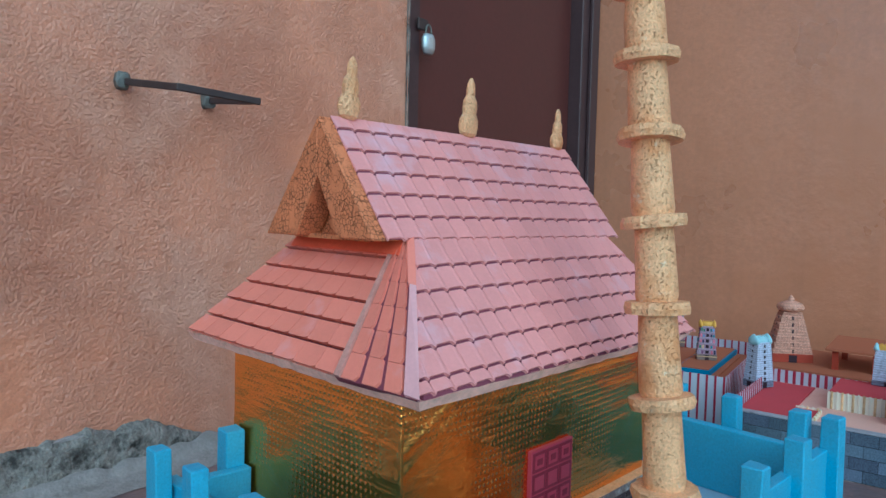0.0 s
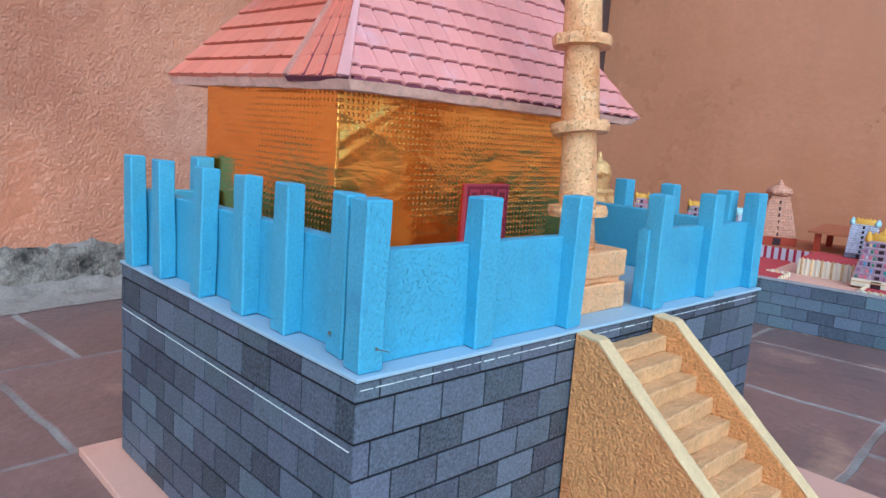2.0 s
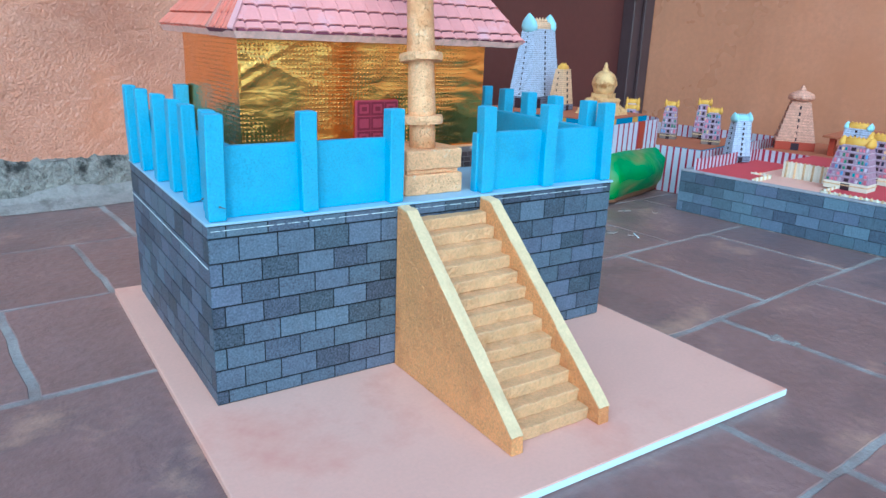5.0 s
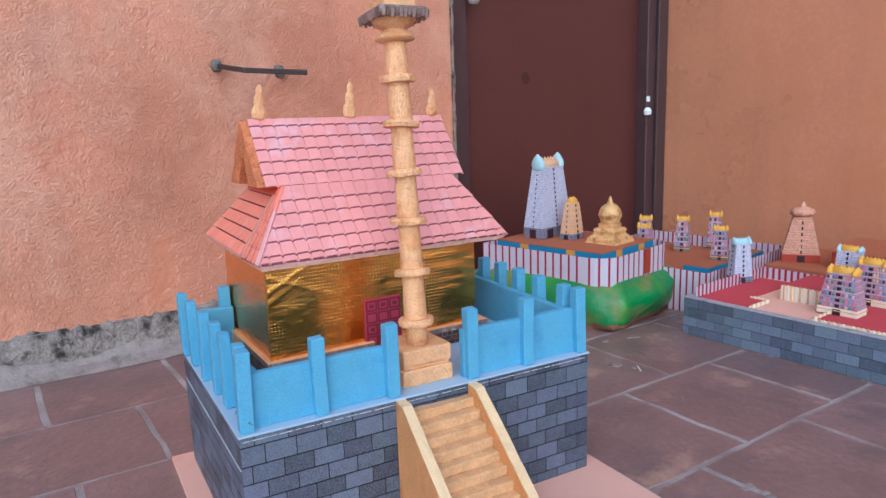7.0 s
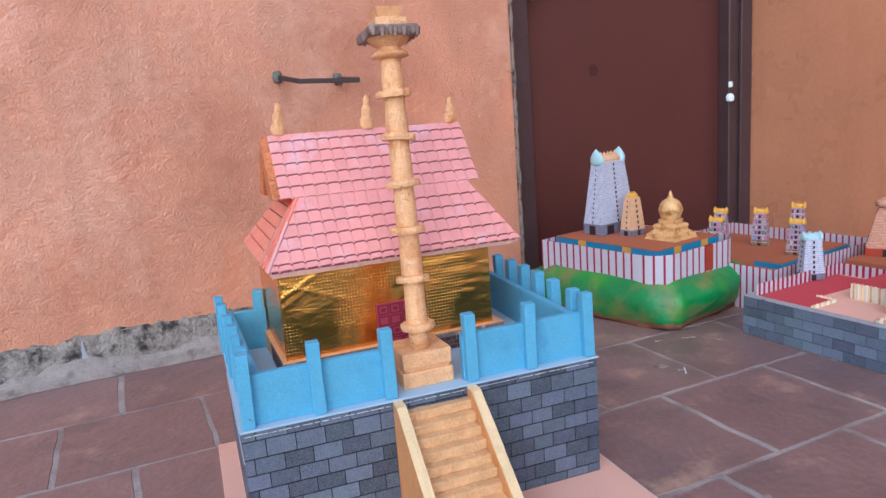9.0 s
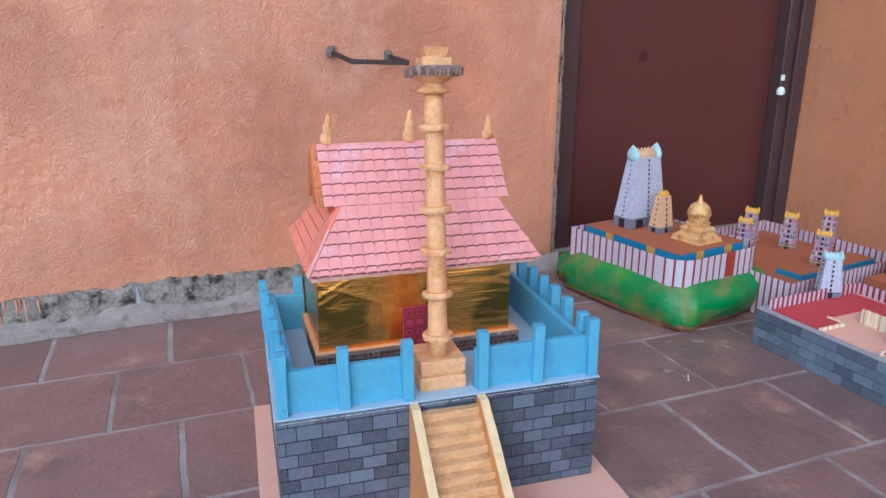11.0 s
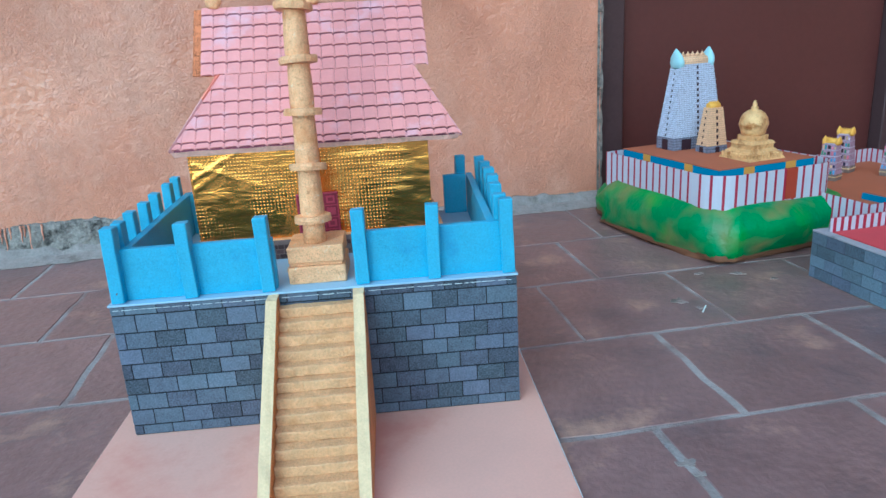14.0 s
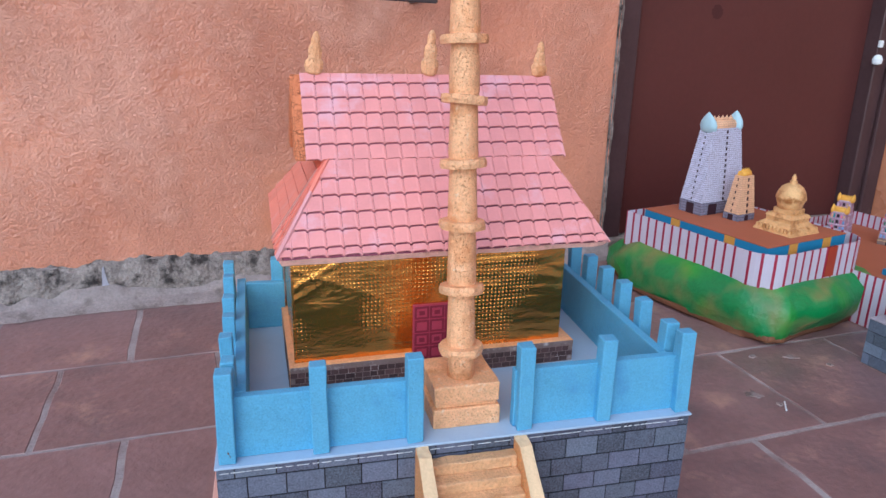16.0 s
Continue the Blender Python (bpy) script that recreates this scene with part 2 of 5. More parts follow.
TEAL = mat("blue_paper_side", lin(48, 128, 172), rough=0.55, vary=0.1, scale=30, fine=300, bump=0.1, depth=0.0004)
OCHRE = mat("ochre_paper_panel", lin(206, 150, 70), rough=0.55, vary=0.1, scale=30, fine=300, bump=0.1, depth=0.0004)
GOLDPAINT = mat("gold_paint", lin(228, 184, 128), rough=0.36, metal=0.3, vary=0.25, scale=60, fine=260, bump=1.0, depth=0.003, stain=lin(176, 120, 70), stain_at=0.52)
LILAC = mat("pale_lilac_tower_print", lin(196, 198, 220), rough=0.55, vary=0.25, scale=120, fine=380, bump=0.3, depth=0.0006, island=0.05, lines=0.0056, line_tone=0.46)
GREYBASE = mat("grey_tower_base", lin(128, 128, 148), rough=0.6, vary=0.3, scale=90, fine=300, bump=0.2, depth=0.0005, lines=0.0075, line_tone=0.4)
AQUA = mat("pale_aqua_horn", lin(170, 202, 212), rough=0.5, vary=0.08, scale=40, fine=300, bump=0.2, depth=0.0005)
YELLOW = mat("yellow_tower_crest", lin(222, 168, 74), rough=0.5, vary=0.12, scale=60, fine=300, bump=0.3, depth=0.0006)
TAN = mat("tan_tower_print", lin(222, 178, 142), rough=0.6, vary=0.2, scale=90, fine=380, bump=0.3, depth=0.0006, island=0.06, lines=0.0058, line_tone=0.70)
PEACH = mat("peach_tower_print", lin(208, 152, 130), rough=0.6, vary=0.45, scale=110, fine=380, bump=0.8, depth=0.0015, island=0.06, lines=0.0085, line_tone=0.72)
DARK = mat("dark_niche_print", lin(52, 32, 42), rough=0.6, vary=0.1, scale=60, fine=300, bump=0.05, depth=0.0003)
REDBROWN = mat("red_brown_gate", lin(160, 62, 44), rough=0.55, vary=0.1, scale=40, fine=300, bump=0.2, depth=0.0005)
CREAM = mat("cream_low_wall", lin(226, 214, 196), rough=0.6, vary=0.06, scale=40, fine=300, bump=0.15, depth=0.0005)
FILLET = mat("pale_cement_fillet", lin(150, 139, 136), rough=0.85, vary=0.35, scale=30, fine=150, bump=0.7, depth=0.005, coarse=0.4, grain=0.35, stain=lin(116, 106, 102), stain_at=0.54)
FIGURED = mat("lilac_pink_tower_print", lin(164, 132, 152), rough=0.55, vary=0.5, scale=150, fine=420, bump=0.3, depth=0.0006, island=0.08)
RIM = mat("pale_grey_lilac_rim", lin(160, 158, 168), rough=0.6, vary=0.25, scale=40, fine=300, bump=0.2, depth=0.0006, stain=lin(120, 118, 126), stain_at=0.56)
SPOT = mat("dark_smudge_on_paint", lin(70, 37, 37), rough=0.5, vary=0.2, scale=40, fine=200, bump=0.1, depth=0.0004)
STEEL = mat("bright_steel", lin(200, 202, 206), rough=0.35, metal=0.5, vary=0.2, scale=60, fine=300, bump=0.3, depth=0.0008)
BANDPALE = mat("worn_brick_print", lin(142, 116, 110), rough=0.6, vary=0.5, scale=120, fine=500, bump=0.2, depth=0.0004, rnd=0.4)
OPPOSITE = mat("unseen_wall_grey_plaster", lin(138, 134, 128), rough=0.8, vary=0.25, scale=2, fine=40, bump=0.3, depth=0.004, stain=lin(96, 92, 88), stain_at=0.52)
RAWEDGE = mat("raw_grey_pink_edge", lin(200, 144, 132), rough=0.7, vary=0.3, scale=80, fine=300, bump=0.6, depth=0.001)
REDSLAT = mat("red_orange_paint", lin(228, 98, 70), rough=0.45, vary=0.15, scale=60, fine=300, bump=0.2, depth=0.0006)
HIPFOLD = mat("pale_lilac_pink_fold", lin(226, 166, 168), rough=0.45, vary=0.12, scale=40, fine=300, bump=0.2, depth=0.0006)
BANDLIGHT = mat("pale_brick_grout", lin(128, 108, 102), rough=0.6, vary=0.4, scale=70, fine=500, bump=0.1, depth=0.0004, stain=lin(196, 184, 178), stain_at=0.56)
MURAL = {}
for key, rgb in {"rose": (206, 112, 132), "leaf": (74, 128, 100), "sky": (112, 150, 196), "sand": (214, 178, 136), "plum": (138, 92, 126), "ink": (58, 54, 84), "pearl": (184, 166, 182), "teal": (60, 134, 142)}.items():
    MURAL[key] = mat("painted_figure_" + key, lin(*rgb), rough=0.55, vary=0.6, scale=190, fine=600, bump=0.3, depth=0.0006, rnd=0.25)


def foil():
    """Thin mirror-like gold foil: soft crinkles and a regular dot embossing."""
    m = bpy.data.materials.new("gold_foil")
    m.use_nodes = True
    n, l = m.node_tree.nodes, m.node_tree.links
    b = n["Principled BSDF"]
    b.inputs["Base Color"].default_value = (0.88, 0.40, 0.09, 1)
    b.inputs["Metallic"].default_value, b.inputs["Roughness"].default_value = 1.0, 0.20
    pos = n.new("ShaderNodeNewGeometry").outputs["Position"]

    def layer(height, strength, distance, under=None):
        bp = n.new("ShaderNodeBump")
        bp.inputs["Strength"].default_value, bp.inputs["Distance"].default_value = strength, distance
        l.new(height, bp.inputs["Height"])
        if under is not None:
            l.new(under, bp.inputs["Normal"])
        return bp.outputs[0]

    def cloud(scale, detail, twist=0.0, kind="FBM", stretch=None):
        t = n.new("ShaderNodeTexNoise")
        t.noise_type = kind
        t.inputs["Scale"].default_value, t.inputs["Detail"].default_value, t.inputs["Distortion"].default_value = scale, detail, twist
        v = pos
        if stretch:
            mp = n.new("ShaderNodeMapping")
            mp.inputs["Scale"].default_value = stretch
            l.new(pos, mp.inputs["Vector"])
            v = mp.outputs[0]
        l.new(v, t.inputs["Vector"])
        return t.outputs["Fac"]

    def calc(op, a, c):
        t = n.new("ShaderNodeMath")
        t.operation = op
        for i, v in enumerate((a, c)):
            if isinstance(v, (int, float)):
                t.inputs[i].default_value = v
            elif v is not None:
                l.new(v, t.inputs[i])
        return t.outputs[0]

    sep = n.new("ShaderNodeSeparateXYZ")
    l.new(pos, sep.inputs[0])
    along = calc("ADD", sep.outputs[0], sep.outputs[1])
    k = math.pi / 0.0058
    wave = calc("MULTIPLY", calc("SINE", calc("MULTIPLY", calc("ADD", along, sep.outputs[2]), k), None), calc("SINE", calc("MULTIPLY", calc("SUBTRACT", along, sep.outputs[2]), k), None))
    worn = n.new("ShaderNodeMapRange")
    worn.inputs["From Min"].default_value, worn.inputs["From Max"].default_value = 0.40, 0.54
    l.new(cloud(9.0, 3.0, 0.5), worn.inputs["Value"])
    emboss = calc("MULTIPLY", calc("POWER", calc("MAXIMUM", wave, 0.0), 2.4), worn.outputs[0])
    out = layer(cloud(14.0, 3.0, 0.5), 0.42, 0.0042)
    out = layer(cloud(34.0, 6.0, 0.3, "FBM", (0.6, 0.6, 1.5)), 0.60, 0.0036, out)
    out = layer(cloud(10.0, 2.0, 0.4, "RIDGED_MULTIFRACTAL"), 0.25, 0.0022, out)
    out = layer(emboss, 0.75, 0.0009, out)
    l.new(out, b.inputs["Normal"])
    return m


FOIL = foil()

# ---------------------------------------------------------------- building helpers
PLACE = {}


def thing(name, x, y, z, rz=0.0, label="", category="", group="", kind=""):
    """An Empty at the base of a thing."""
    ob = new(name)
    ob.empty_display_size = 0.02
    ob.matrix_world = PLACE[ob] = pose(x, y, z, 0, 0, rz)
    return tagged(ob, label, category, group, kind)


def mesh_of(bm, material, name="mesh", smooth=False):
    me = bpy.data.meshes.new(name)
    bm.to_mesh(me)
    bm.free()
    me.materials.append(material)
    if smooth:
        me.polygons.foreach_set("use_smooth", [True] * len(me.polygons))
    return me


def part(name, bm, material, parent, label="", smooth=False, local=False):
    """One mesh under a thing or a part; bm is in world metres, or in the parent's own when local."""
    if not local:
        bmesh.ops.transform(bm, matrix=PLACE[parent].inverted(), verts=bm.verts)
    ob = new(name, mesh_of(bm, material, name, smooth))
    ob.parent = parent
    PLACE[ob] = PLACE[parent]
    return tagged(ob, label)


def piece(name, me, parent, m):
    """A piece that shares its mesh with others, at pose m in the parent's own metres."""
    ob = new(name, me)
    ob.parent = parent
    ob.matrix_local = m
    PLACE[ob] = PLACE[parent] @ m
    return ob


def alone(name, bm, material, label="", category="", group="", kind="", smooth=False):
    return tagged(new(name, mesh_of(bm, material, name, smooth)), label, category, group, kind)


def box(x0, y0, z0, x1, y1, z1, bevel=0.0, bm=None, m=None):
    bm = bm or bmesh.new()
    vs = bmesh.ops.create_cube(bm, size=1.0, matrix=Matrix.LocRotScale(((x0 + x1) / 2, (y0 + y1) / 2, (z0 + z1) / 2), None, (x1 - x0, y1 - y0, z1 - z0)))["verts"]
    if bevel:
        edges = list({e for v in vs for e in v.link_edges})
        vs = [v for v in bmesh.ops.bevel(bm, geom=edges, offset=bevel, segments=1, affect="EDGES")["verts"]]
    if m is not None:
        bmesh.ops.transform(bm, matrix=m, verts=list({v for v in vs}))
    return bm


def prism(poly, axis, lo, hi, bm=None, bevel=0.0):
    """A flat outline drawn out along an axis: poly in the two other axes, in order."""
    bm = bm or bmesh.new()

    def at(p, q):
        return (q, p[0], p[1]) if axis == "x" else (p[0], q, p[1]) if axis == "y" else (p[0], p[1], q)

    a, c = [bm.verts.new(at(p, lo)) for p in poly], [bm.verts.new(at(p, hi)) for p in poly]
    bm.faces.new(a), bm.faces.new(c[::-1])
    for i in range(len(poly)):
        j = (i + 1) % len(poly)
        bm.faces.new((a[j], a[i], c[i], c[j]))
    bmesh.ops.recalc_face_normals(bm, faces=bm.faces)
    if bevel:
        bmesh.ops.bevel(bm, geom=bm.edges[:], offset=bevel, segments=1, affect="EDGES")
    return bm


def hexa(top, bottom, bm=None):
    """A solid between two outlines of equal count."""
    bm = bm or bmesh.new()
    a, c = [bm.verts.new(p) for p in bottom], [bm.verts.new(p) for p in top]
    bm.faces.new(a[::-1]), bm.faces.new(c)
    for i in range(len(a)):
        j = (i + 1) % len(a)
        bm.faces.new((a[i], a[j], c[j], c[i]))
    bmesh.ops.recalc_face_normals(bm, faces=bm.faces)
    return bm


def turned(profile, n=20, wobble=0.0, seed=0, sx=1.0, sy=1.0, cx=0.0, cy=0.0):
    """A turned body from (radius, z) rows, slightly uneven."""
    bm = bmesh.new()
    rows = []
    for r, z in profile:
        rows.append([bm.verts.new((cx + sx * r * (1 + wobble * noise.noise((3 * math.cos(a) + seed, 3 * math.sin(a), z * 60))) * math.cos(a),
                                   cy + sy * r * (1 + wobble * noise.noise((3 * math.cos(a), 3 * math.sin(a) + seed, z * 60 + 9))) * math.sin(a), z))
                     for a in (2 * math.pi * i / n for i in range(n))])
    for p, q in zip(rows, rows[1:]):
        for i in range(n):
            bm.faces.new((p[i], p[(i + 1) % n], q[(i + 1) % n], q[i]))
    bm.faces.new(rows[0][::-1]), bm.faces.new(rows[-1])
    return bm


def rough_up(bm, amount, scale, cuts=2):
    """Hand-cut unevenness."""
    bmesh.ops.subdivide_edges(bm, edges=bm.edges[:], cuts=cuts, use_grid_fill=True)
    for v in bm.verts:
        v.co += amount * noise.noise_vector(v.co * scale)
    return bm

# ---------------------------------------------------------------- the large structure
GZ = -0.010                       # floor level; the model's base board is 10 mm thick
WM = pose(1.119, 1.319, GZ, 0, 0, 6.6)      # back wall: u along it, v into it, from the door opening's edge
OPEN, HEAD = 1.235, 2.06


def wall_box(u0, v0, z0, u1, v1, z1, bevel=0.0):
    return box(u0, v0, z0, u1, v1, z1, bevel, m=WM)


bm = wall_box(-6, 0, -0.1, 0, 0.22, 3.2)
alone("wall_back", bm, WALL, "terracotta painted rough plaster wall beside the door", "wall", kind="structure")
bm = wall_box(0.0005, 0.001, HEAD, OPEN, 0.221, 3.2)
alone("wall_over_door", bm, WALL, "terracotta painted plaster above the door", "wall", kind="structure")
bm = wall_box(OPEN, -6, -0.1, OPEN + 0.22, 0.22, 3.2)
alone("wall_right", bm, WALLSMOOTH, "smoother terracotta wall meeting the door frame", "wall", kind="structure")

# added wall, out of view: kept low and far so foil and paint reflect sky
bm = box(-9.0, -9.2, -0.1, 3.4, -9.0, 0.45)
alone("wall_opposite", bm, OPPOSITE, "unseen plain low wall added across from the door to bound reflections", "wall", kind="structure")


def crumbly_edge():
    """The broken plaster arris at the opening."""
    bm = bmesh.new()
    rows = []
    for i in range(120):
        z = i * 0.02
        a = 0.010 + 0.007 * noise.noise((z * 14, 3, 1)) + 0.004 * noise.noise((z * 60, 7, 1))
        rows.append([bm.verts.new(WM @ Vector(p)) for p in ((-0.004, 0.02, z), (a, 0.02, z), (a * 0.9, 0.003, z), (-0.012, -0.003, z))])
    for p, q in zip(rows, rows[1:]):
        for i in range(3):
            bm.faces.new((p[i], p[i + 1], q[i + 1], q[i]))
    bmesh.ops.recalc_face_normals(bm, faces=bm.faces)
    return bm


alone("trim_plaster_edge", crumbly_edge(), CEMENT, "chipped bare plaster edge along the door opening", "trim", kind="structure")


def run_along(prof_at, step=0.008, u0=-5.0, n=627):
    """A strip along the wall foot from a profile that changes with u."""
    bm = bmesh.new()
    rows = [[bm.verts.new(WM @ Vector((u, v, z))) for v, z in prof_at(u)] for u in (u0 + i * step for i in range(n))]
    for p, q in zip(rows, rows[1:]):
        for i in range(len(p) - 1):
            bm.faces.new((p[i], p[i + 1], q[i + 1], q[i]))
    bmesh.ops.recalc_face_normals(bm, faces=bm.faces)
    return bm


def ragged(u):
    """Bare crumbling cement with an uneven top."""
    top = 0.104 + 0.020 * noise.noise((u * 4, 1, 1)) + 0.015 * noise.noise((u * 19, 5, 1)) + 0.010 * noise.noise((u * 55, 2, 1))
    top *= min(1.0, max(0.28, (-0.58 - u) / 0.22))
    out = [(0.004, top + 0.004), (-0.008, top - 0.001)]
    for k in range(1, 7):
        f = k / 6
        z = top * (1 - f) + 0.004 * f
        out.append((-0.012 - 0.016 * f + 0.007 * noise.noise((u * 26, z * 26, 4)) + 0.004 * noise.noise((u * 70, z * 70, 8)), z))
    return out


def fillet(u):
    """A smoother pale fillet run out over the floor, its upper edge uneven."""
    up = 0.036 + 0.020 * noise.noise((u * 5, 3, 8)) + 0.014 * noise.noise((u * 22, 7, 3))
    foot = 0.092 + 0.020 * noise.noise((u * 3, 9, 1)) + 0.007 * noise.noise((u * 17, 2, 1))
    return [(-0.012, up + 0.001), (-0.031, up), (-0.036, up * 0.55), (-0.050, 0.013), (-foot * 0.85, 0.006), (-foot, 0.0008)]


alone("baseboard", run_along(ragged), CEMENT, "ragged dark grey cement skirting along the wall foot", "skirting", kind="structure", smooth=True)
alone("trim_fillet", run_along(fillet), FILLET, "pale cement fillet between skirting and slate floor", "fillet", kind="structure", smooth=True)
rng = random.Random(12)
for k in range(13):
    u = -2.9 + k * 0.22 + rng.uniform(-0.04, 0.04)
    if u > -0.85:
        continue
    w, h = rng.uniform(0.010, 0.040), rng.uniform(0.002, 0.005)
    z = 0.104 + 0.020 * noise.noise((u * 4, 1, 1)) + 0.015 * noise.noise((u * 19, 5, 1))
    pts = [(u + w * math.cos(a) * (0.7 + 0.6 * noise.noise((k, a, 1))), z + h * math.sin(a) * (0.7 + 0.6 * noise.noise((k, a, 5)))) for a in (2 * math.pi * i / 11 for i in range(11))]
    bm = prism(pts, "y", -0.0105, -0.0005)
    bmesh.ops.transform(bm, matrix=WM, verts=bm.verts)
    alone("trim_chip", bm, FILLET if k % 3 else MORTAR, "chip of bare pale plaster at the paint's lower edge", "plaster chip", kind="structure")

smear = [(-1.488 + a, z) for a, z in ((-0.003, 0.094), (0.001, 0.097), (0.003, 0.080), (0.006, 0.062), (0.013, 0.040), (0.015, 0.031), (0.004, 0.033), (0.001, 0.052), (-0.002, 0.037), (-0.008, 0.032), (-0.006, 0.055), (-0.005, 0.078))]
bm = prism(smear, "y", -0.0275, -0.005)
for v in bm.verts:
    if v.co.y < -0.02:
        v.co.y = -0.0142 - 0.012 * max(0, (0.10 - v.co.z) / 0.07)
bmesh.ops.transform(bm, matrix=WM, verts=bm.verts)
alone("trim_smear", bm, RIM, "white paint smear on the cement skirting", "paint smear", kind="structure")


def floor_sheet():
    bm = bmesh.new()
    vs = [bm.verts.new((x, y, GZ - 0.0016)) for x, y in ((-80, -80), (80, -80), (80, 80), (-80, 80))]
    bm.faces.new(vs)
    return bm


floor = alone("floor", floor_sheet(), MORTAR, "grey mortar bed between slate paving slabs", "floor", kind="structure")
PLACE[floor] = Matrix()

# the door in its recess
door = thing("door_1", 1.119 + 0.6, 1.39, GZ, 6.6, "closed dark brown painted door in a worn frame", "door", kind="structure")
part("jamb", wall_box(0.006, 0.045, 0.0, 0.103, 0.15, HEAD - 0.002, 0.004), FRAMEPAINT, door, "scuffed brown frame post")
part("jamb", wall_box(1.113, 0.030, 0.0, OPEN - 0.003, 0.15, HEAD - 0.002, 0.004), FRAMEPAINT, door, "scuffed brown frame post")
part("jamb", wall_box(1.166, 0.012, 0.0, OPEN - 0.004, 0.028, HEAD - 0.01, 0.003), FRAMEPAINT, door)
part("lintel", wall_box(0.105, 0.045, HEAD - 0.09, 1.111, 0.15, HEAD - 0.002, 0.004), FRAMEPAINT, door)
part("leaf", wall_box(0.105, 0.085, 0.012, 1.111, 0.125, HEAD - 0.094, 0.003), DOORPAINT, door)
spot = turned([(0.0004, 0.0), (0.020, 0.0001), (0.023, 0.0003), (0.0004, 0.0006)], 20, wobble=0.25)
bmesh.ops.transform(spot, matrix=WM @ pose(0.425, 0.0851, 0.765, 90), verts=spot.verts)
part("stain_spot", spot, SPOT, door, "small dark spot on the door leaf")
part("threshold", wall_box(0.012, 0.02, 0.0, 1.08, 0.083, 0.03, 0.004), CEMENT, door)


def latch_plate():
    bm = wall_box(1.106, 0.018, 0.66, 1.124, 0.0305, 0.685, 0.003)
    wall_box_m = turned([(0.004, 0), (0.016, 0.004), (0.018, 0.02), (0.012, 0.032), (0.003, 0.036)], 10)
    bmesh.ops.transform(wall_box_m, matrix=WM @ pose(1.108, 0.02, 0.60), verts=wall_box_m.verts)
    me = bpy.data.meshes.new("tmp")
    wall_box_m.to_mesh(me)
    bm.from_mesh(me)
    bpy.data.meshes.remove(me)
    return bm


part("latch_keeper", latch_plate(), WHITE, door, "white painted latch keeper")
part("hasp", wall_box(0.078, 0.030, 1.09, 0.125, 0.040, 1.125, 0.003), IRON, door, "dark iron hasp")

lock = thing("padlock", *(WM @ Vector((0.122, 0.028, 1.035))), 6.6, "small silver padlock hanging on the door hasp", "padlock")


def shackle():
    bm = bmesh.new()
    rows = []
    for i in range(13):
        a = math.pi * i / 12
        c = Vector((0.013 * math.cos(a), 0, 0.044 + 0.030 * math.sin(a) ** 0.7))
        d = Vector((math.cos(a), 0, math.sin(a)))
        rows.append([bm.verts.new(c + 0.0035 * (math.cos(b) * d + math.sin(b) * Vector((0, 1, 0)))) for b in (math.pi * k / 3 for k in range(6))])
    for p, q in zip(rows, rows[1:]):
        for k in range(6):
            bm.faces.new((p[k], p[(k + 1) % 6], q[(k + 1) % 6], q[k]))
    return bm


bm = turned([(0.006, -0.014), (0.020, -0.012), (0.028, 0.006), (0.028, 0.032), (0.020, 0.046), (0.004, 0.047)], 16, sy=0.5)
part("body", bm, STEEL, lock, smooth=True, local=True)
part("shackle", shackle(), ZINC, lock, smooth=True, local=True)

# U-shaped iron bar bracket on the wall
bracket = thing("wall_bracket", 0.37, 1.225, 0.77, 6.6, "bent dark iron bar bracket fixed to the wall", "bracket")


def bar(p, q, w=0.010, h=0.0135):
    p, q = Vector(p), Vector(q)
    d = (q - p).normalized()
    s = d.cross(Vector((0, 0, 1))).normalized()
    u = s.cross(d)
    bm = bmesh.new()
    e = [[bm.verts.new(c + a * s * w / 2 + b * u * h / 2) for a, b in ((-1, -1), (1, -1), (1, 1), (-1, 1))] for c in (p, q)]
    bm.faces.new(e[0]), bm.faces.new(e[1][::-1])
    for i in range(4):
        bm.faces.new((e[0][i], e[1][i], e[1][(i + 1) % 4], e[0][(i + 1) % 4]))
    bmesh.ops.recalc_face_normals(bm, faces=bm.faces)
    bmesh.ops.bevel(bm, geom=bm.edges[:], offset=0.0015, segments=1, affect="EDGES")
    return bm


part("arm", bar((0.277, 1.228, 0.782), (0.318, 1.050, 0.757)), IRON, bracket)
part("front_bar", bar((0.312, 1.052, 0.758), (0.490, 1.062, 0.752)), IRON, bracket)
part("arm", bar((0.466, 1.248, 0.768), (0.488, 1.060, 0.753)), IRON, bracket)
for x, y, z in ((0.277, 1.216, 0.782), (0.466, 1.238, 0.768)):
    part("wall_fixing", rough_up(box(x - 0.013, y - 0.012, z - 0.017, x + 0.013, y + 0.014, z + 0.017, 0.004), 0.004, 60, 2), ZINC, bracket, "crusted grey metal fixing")

# ---------------------------------------------------------------- the large temple model
board = alone("base_board", box(-0.036, -0.303, GZ, 0.632, 0.455, 0.0, 0.0008), PINKBOARD, "pink painted board with a pale edge under the temple model", "board")
PLACE[board] = Matrix()
part("edge_band", box(-0.0355, -0.3042, GZ + 0.001, 0.6315, -0.3032, -0.0012), WHITE, board, "unpainted pale front edge")
part("edge_band", box(0.6322, -0.3035, GZ + 0.001, 0.6332, 0.4545, -0.0012), WHITE, board, "unpainted pale side edge")

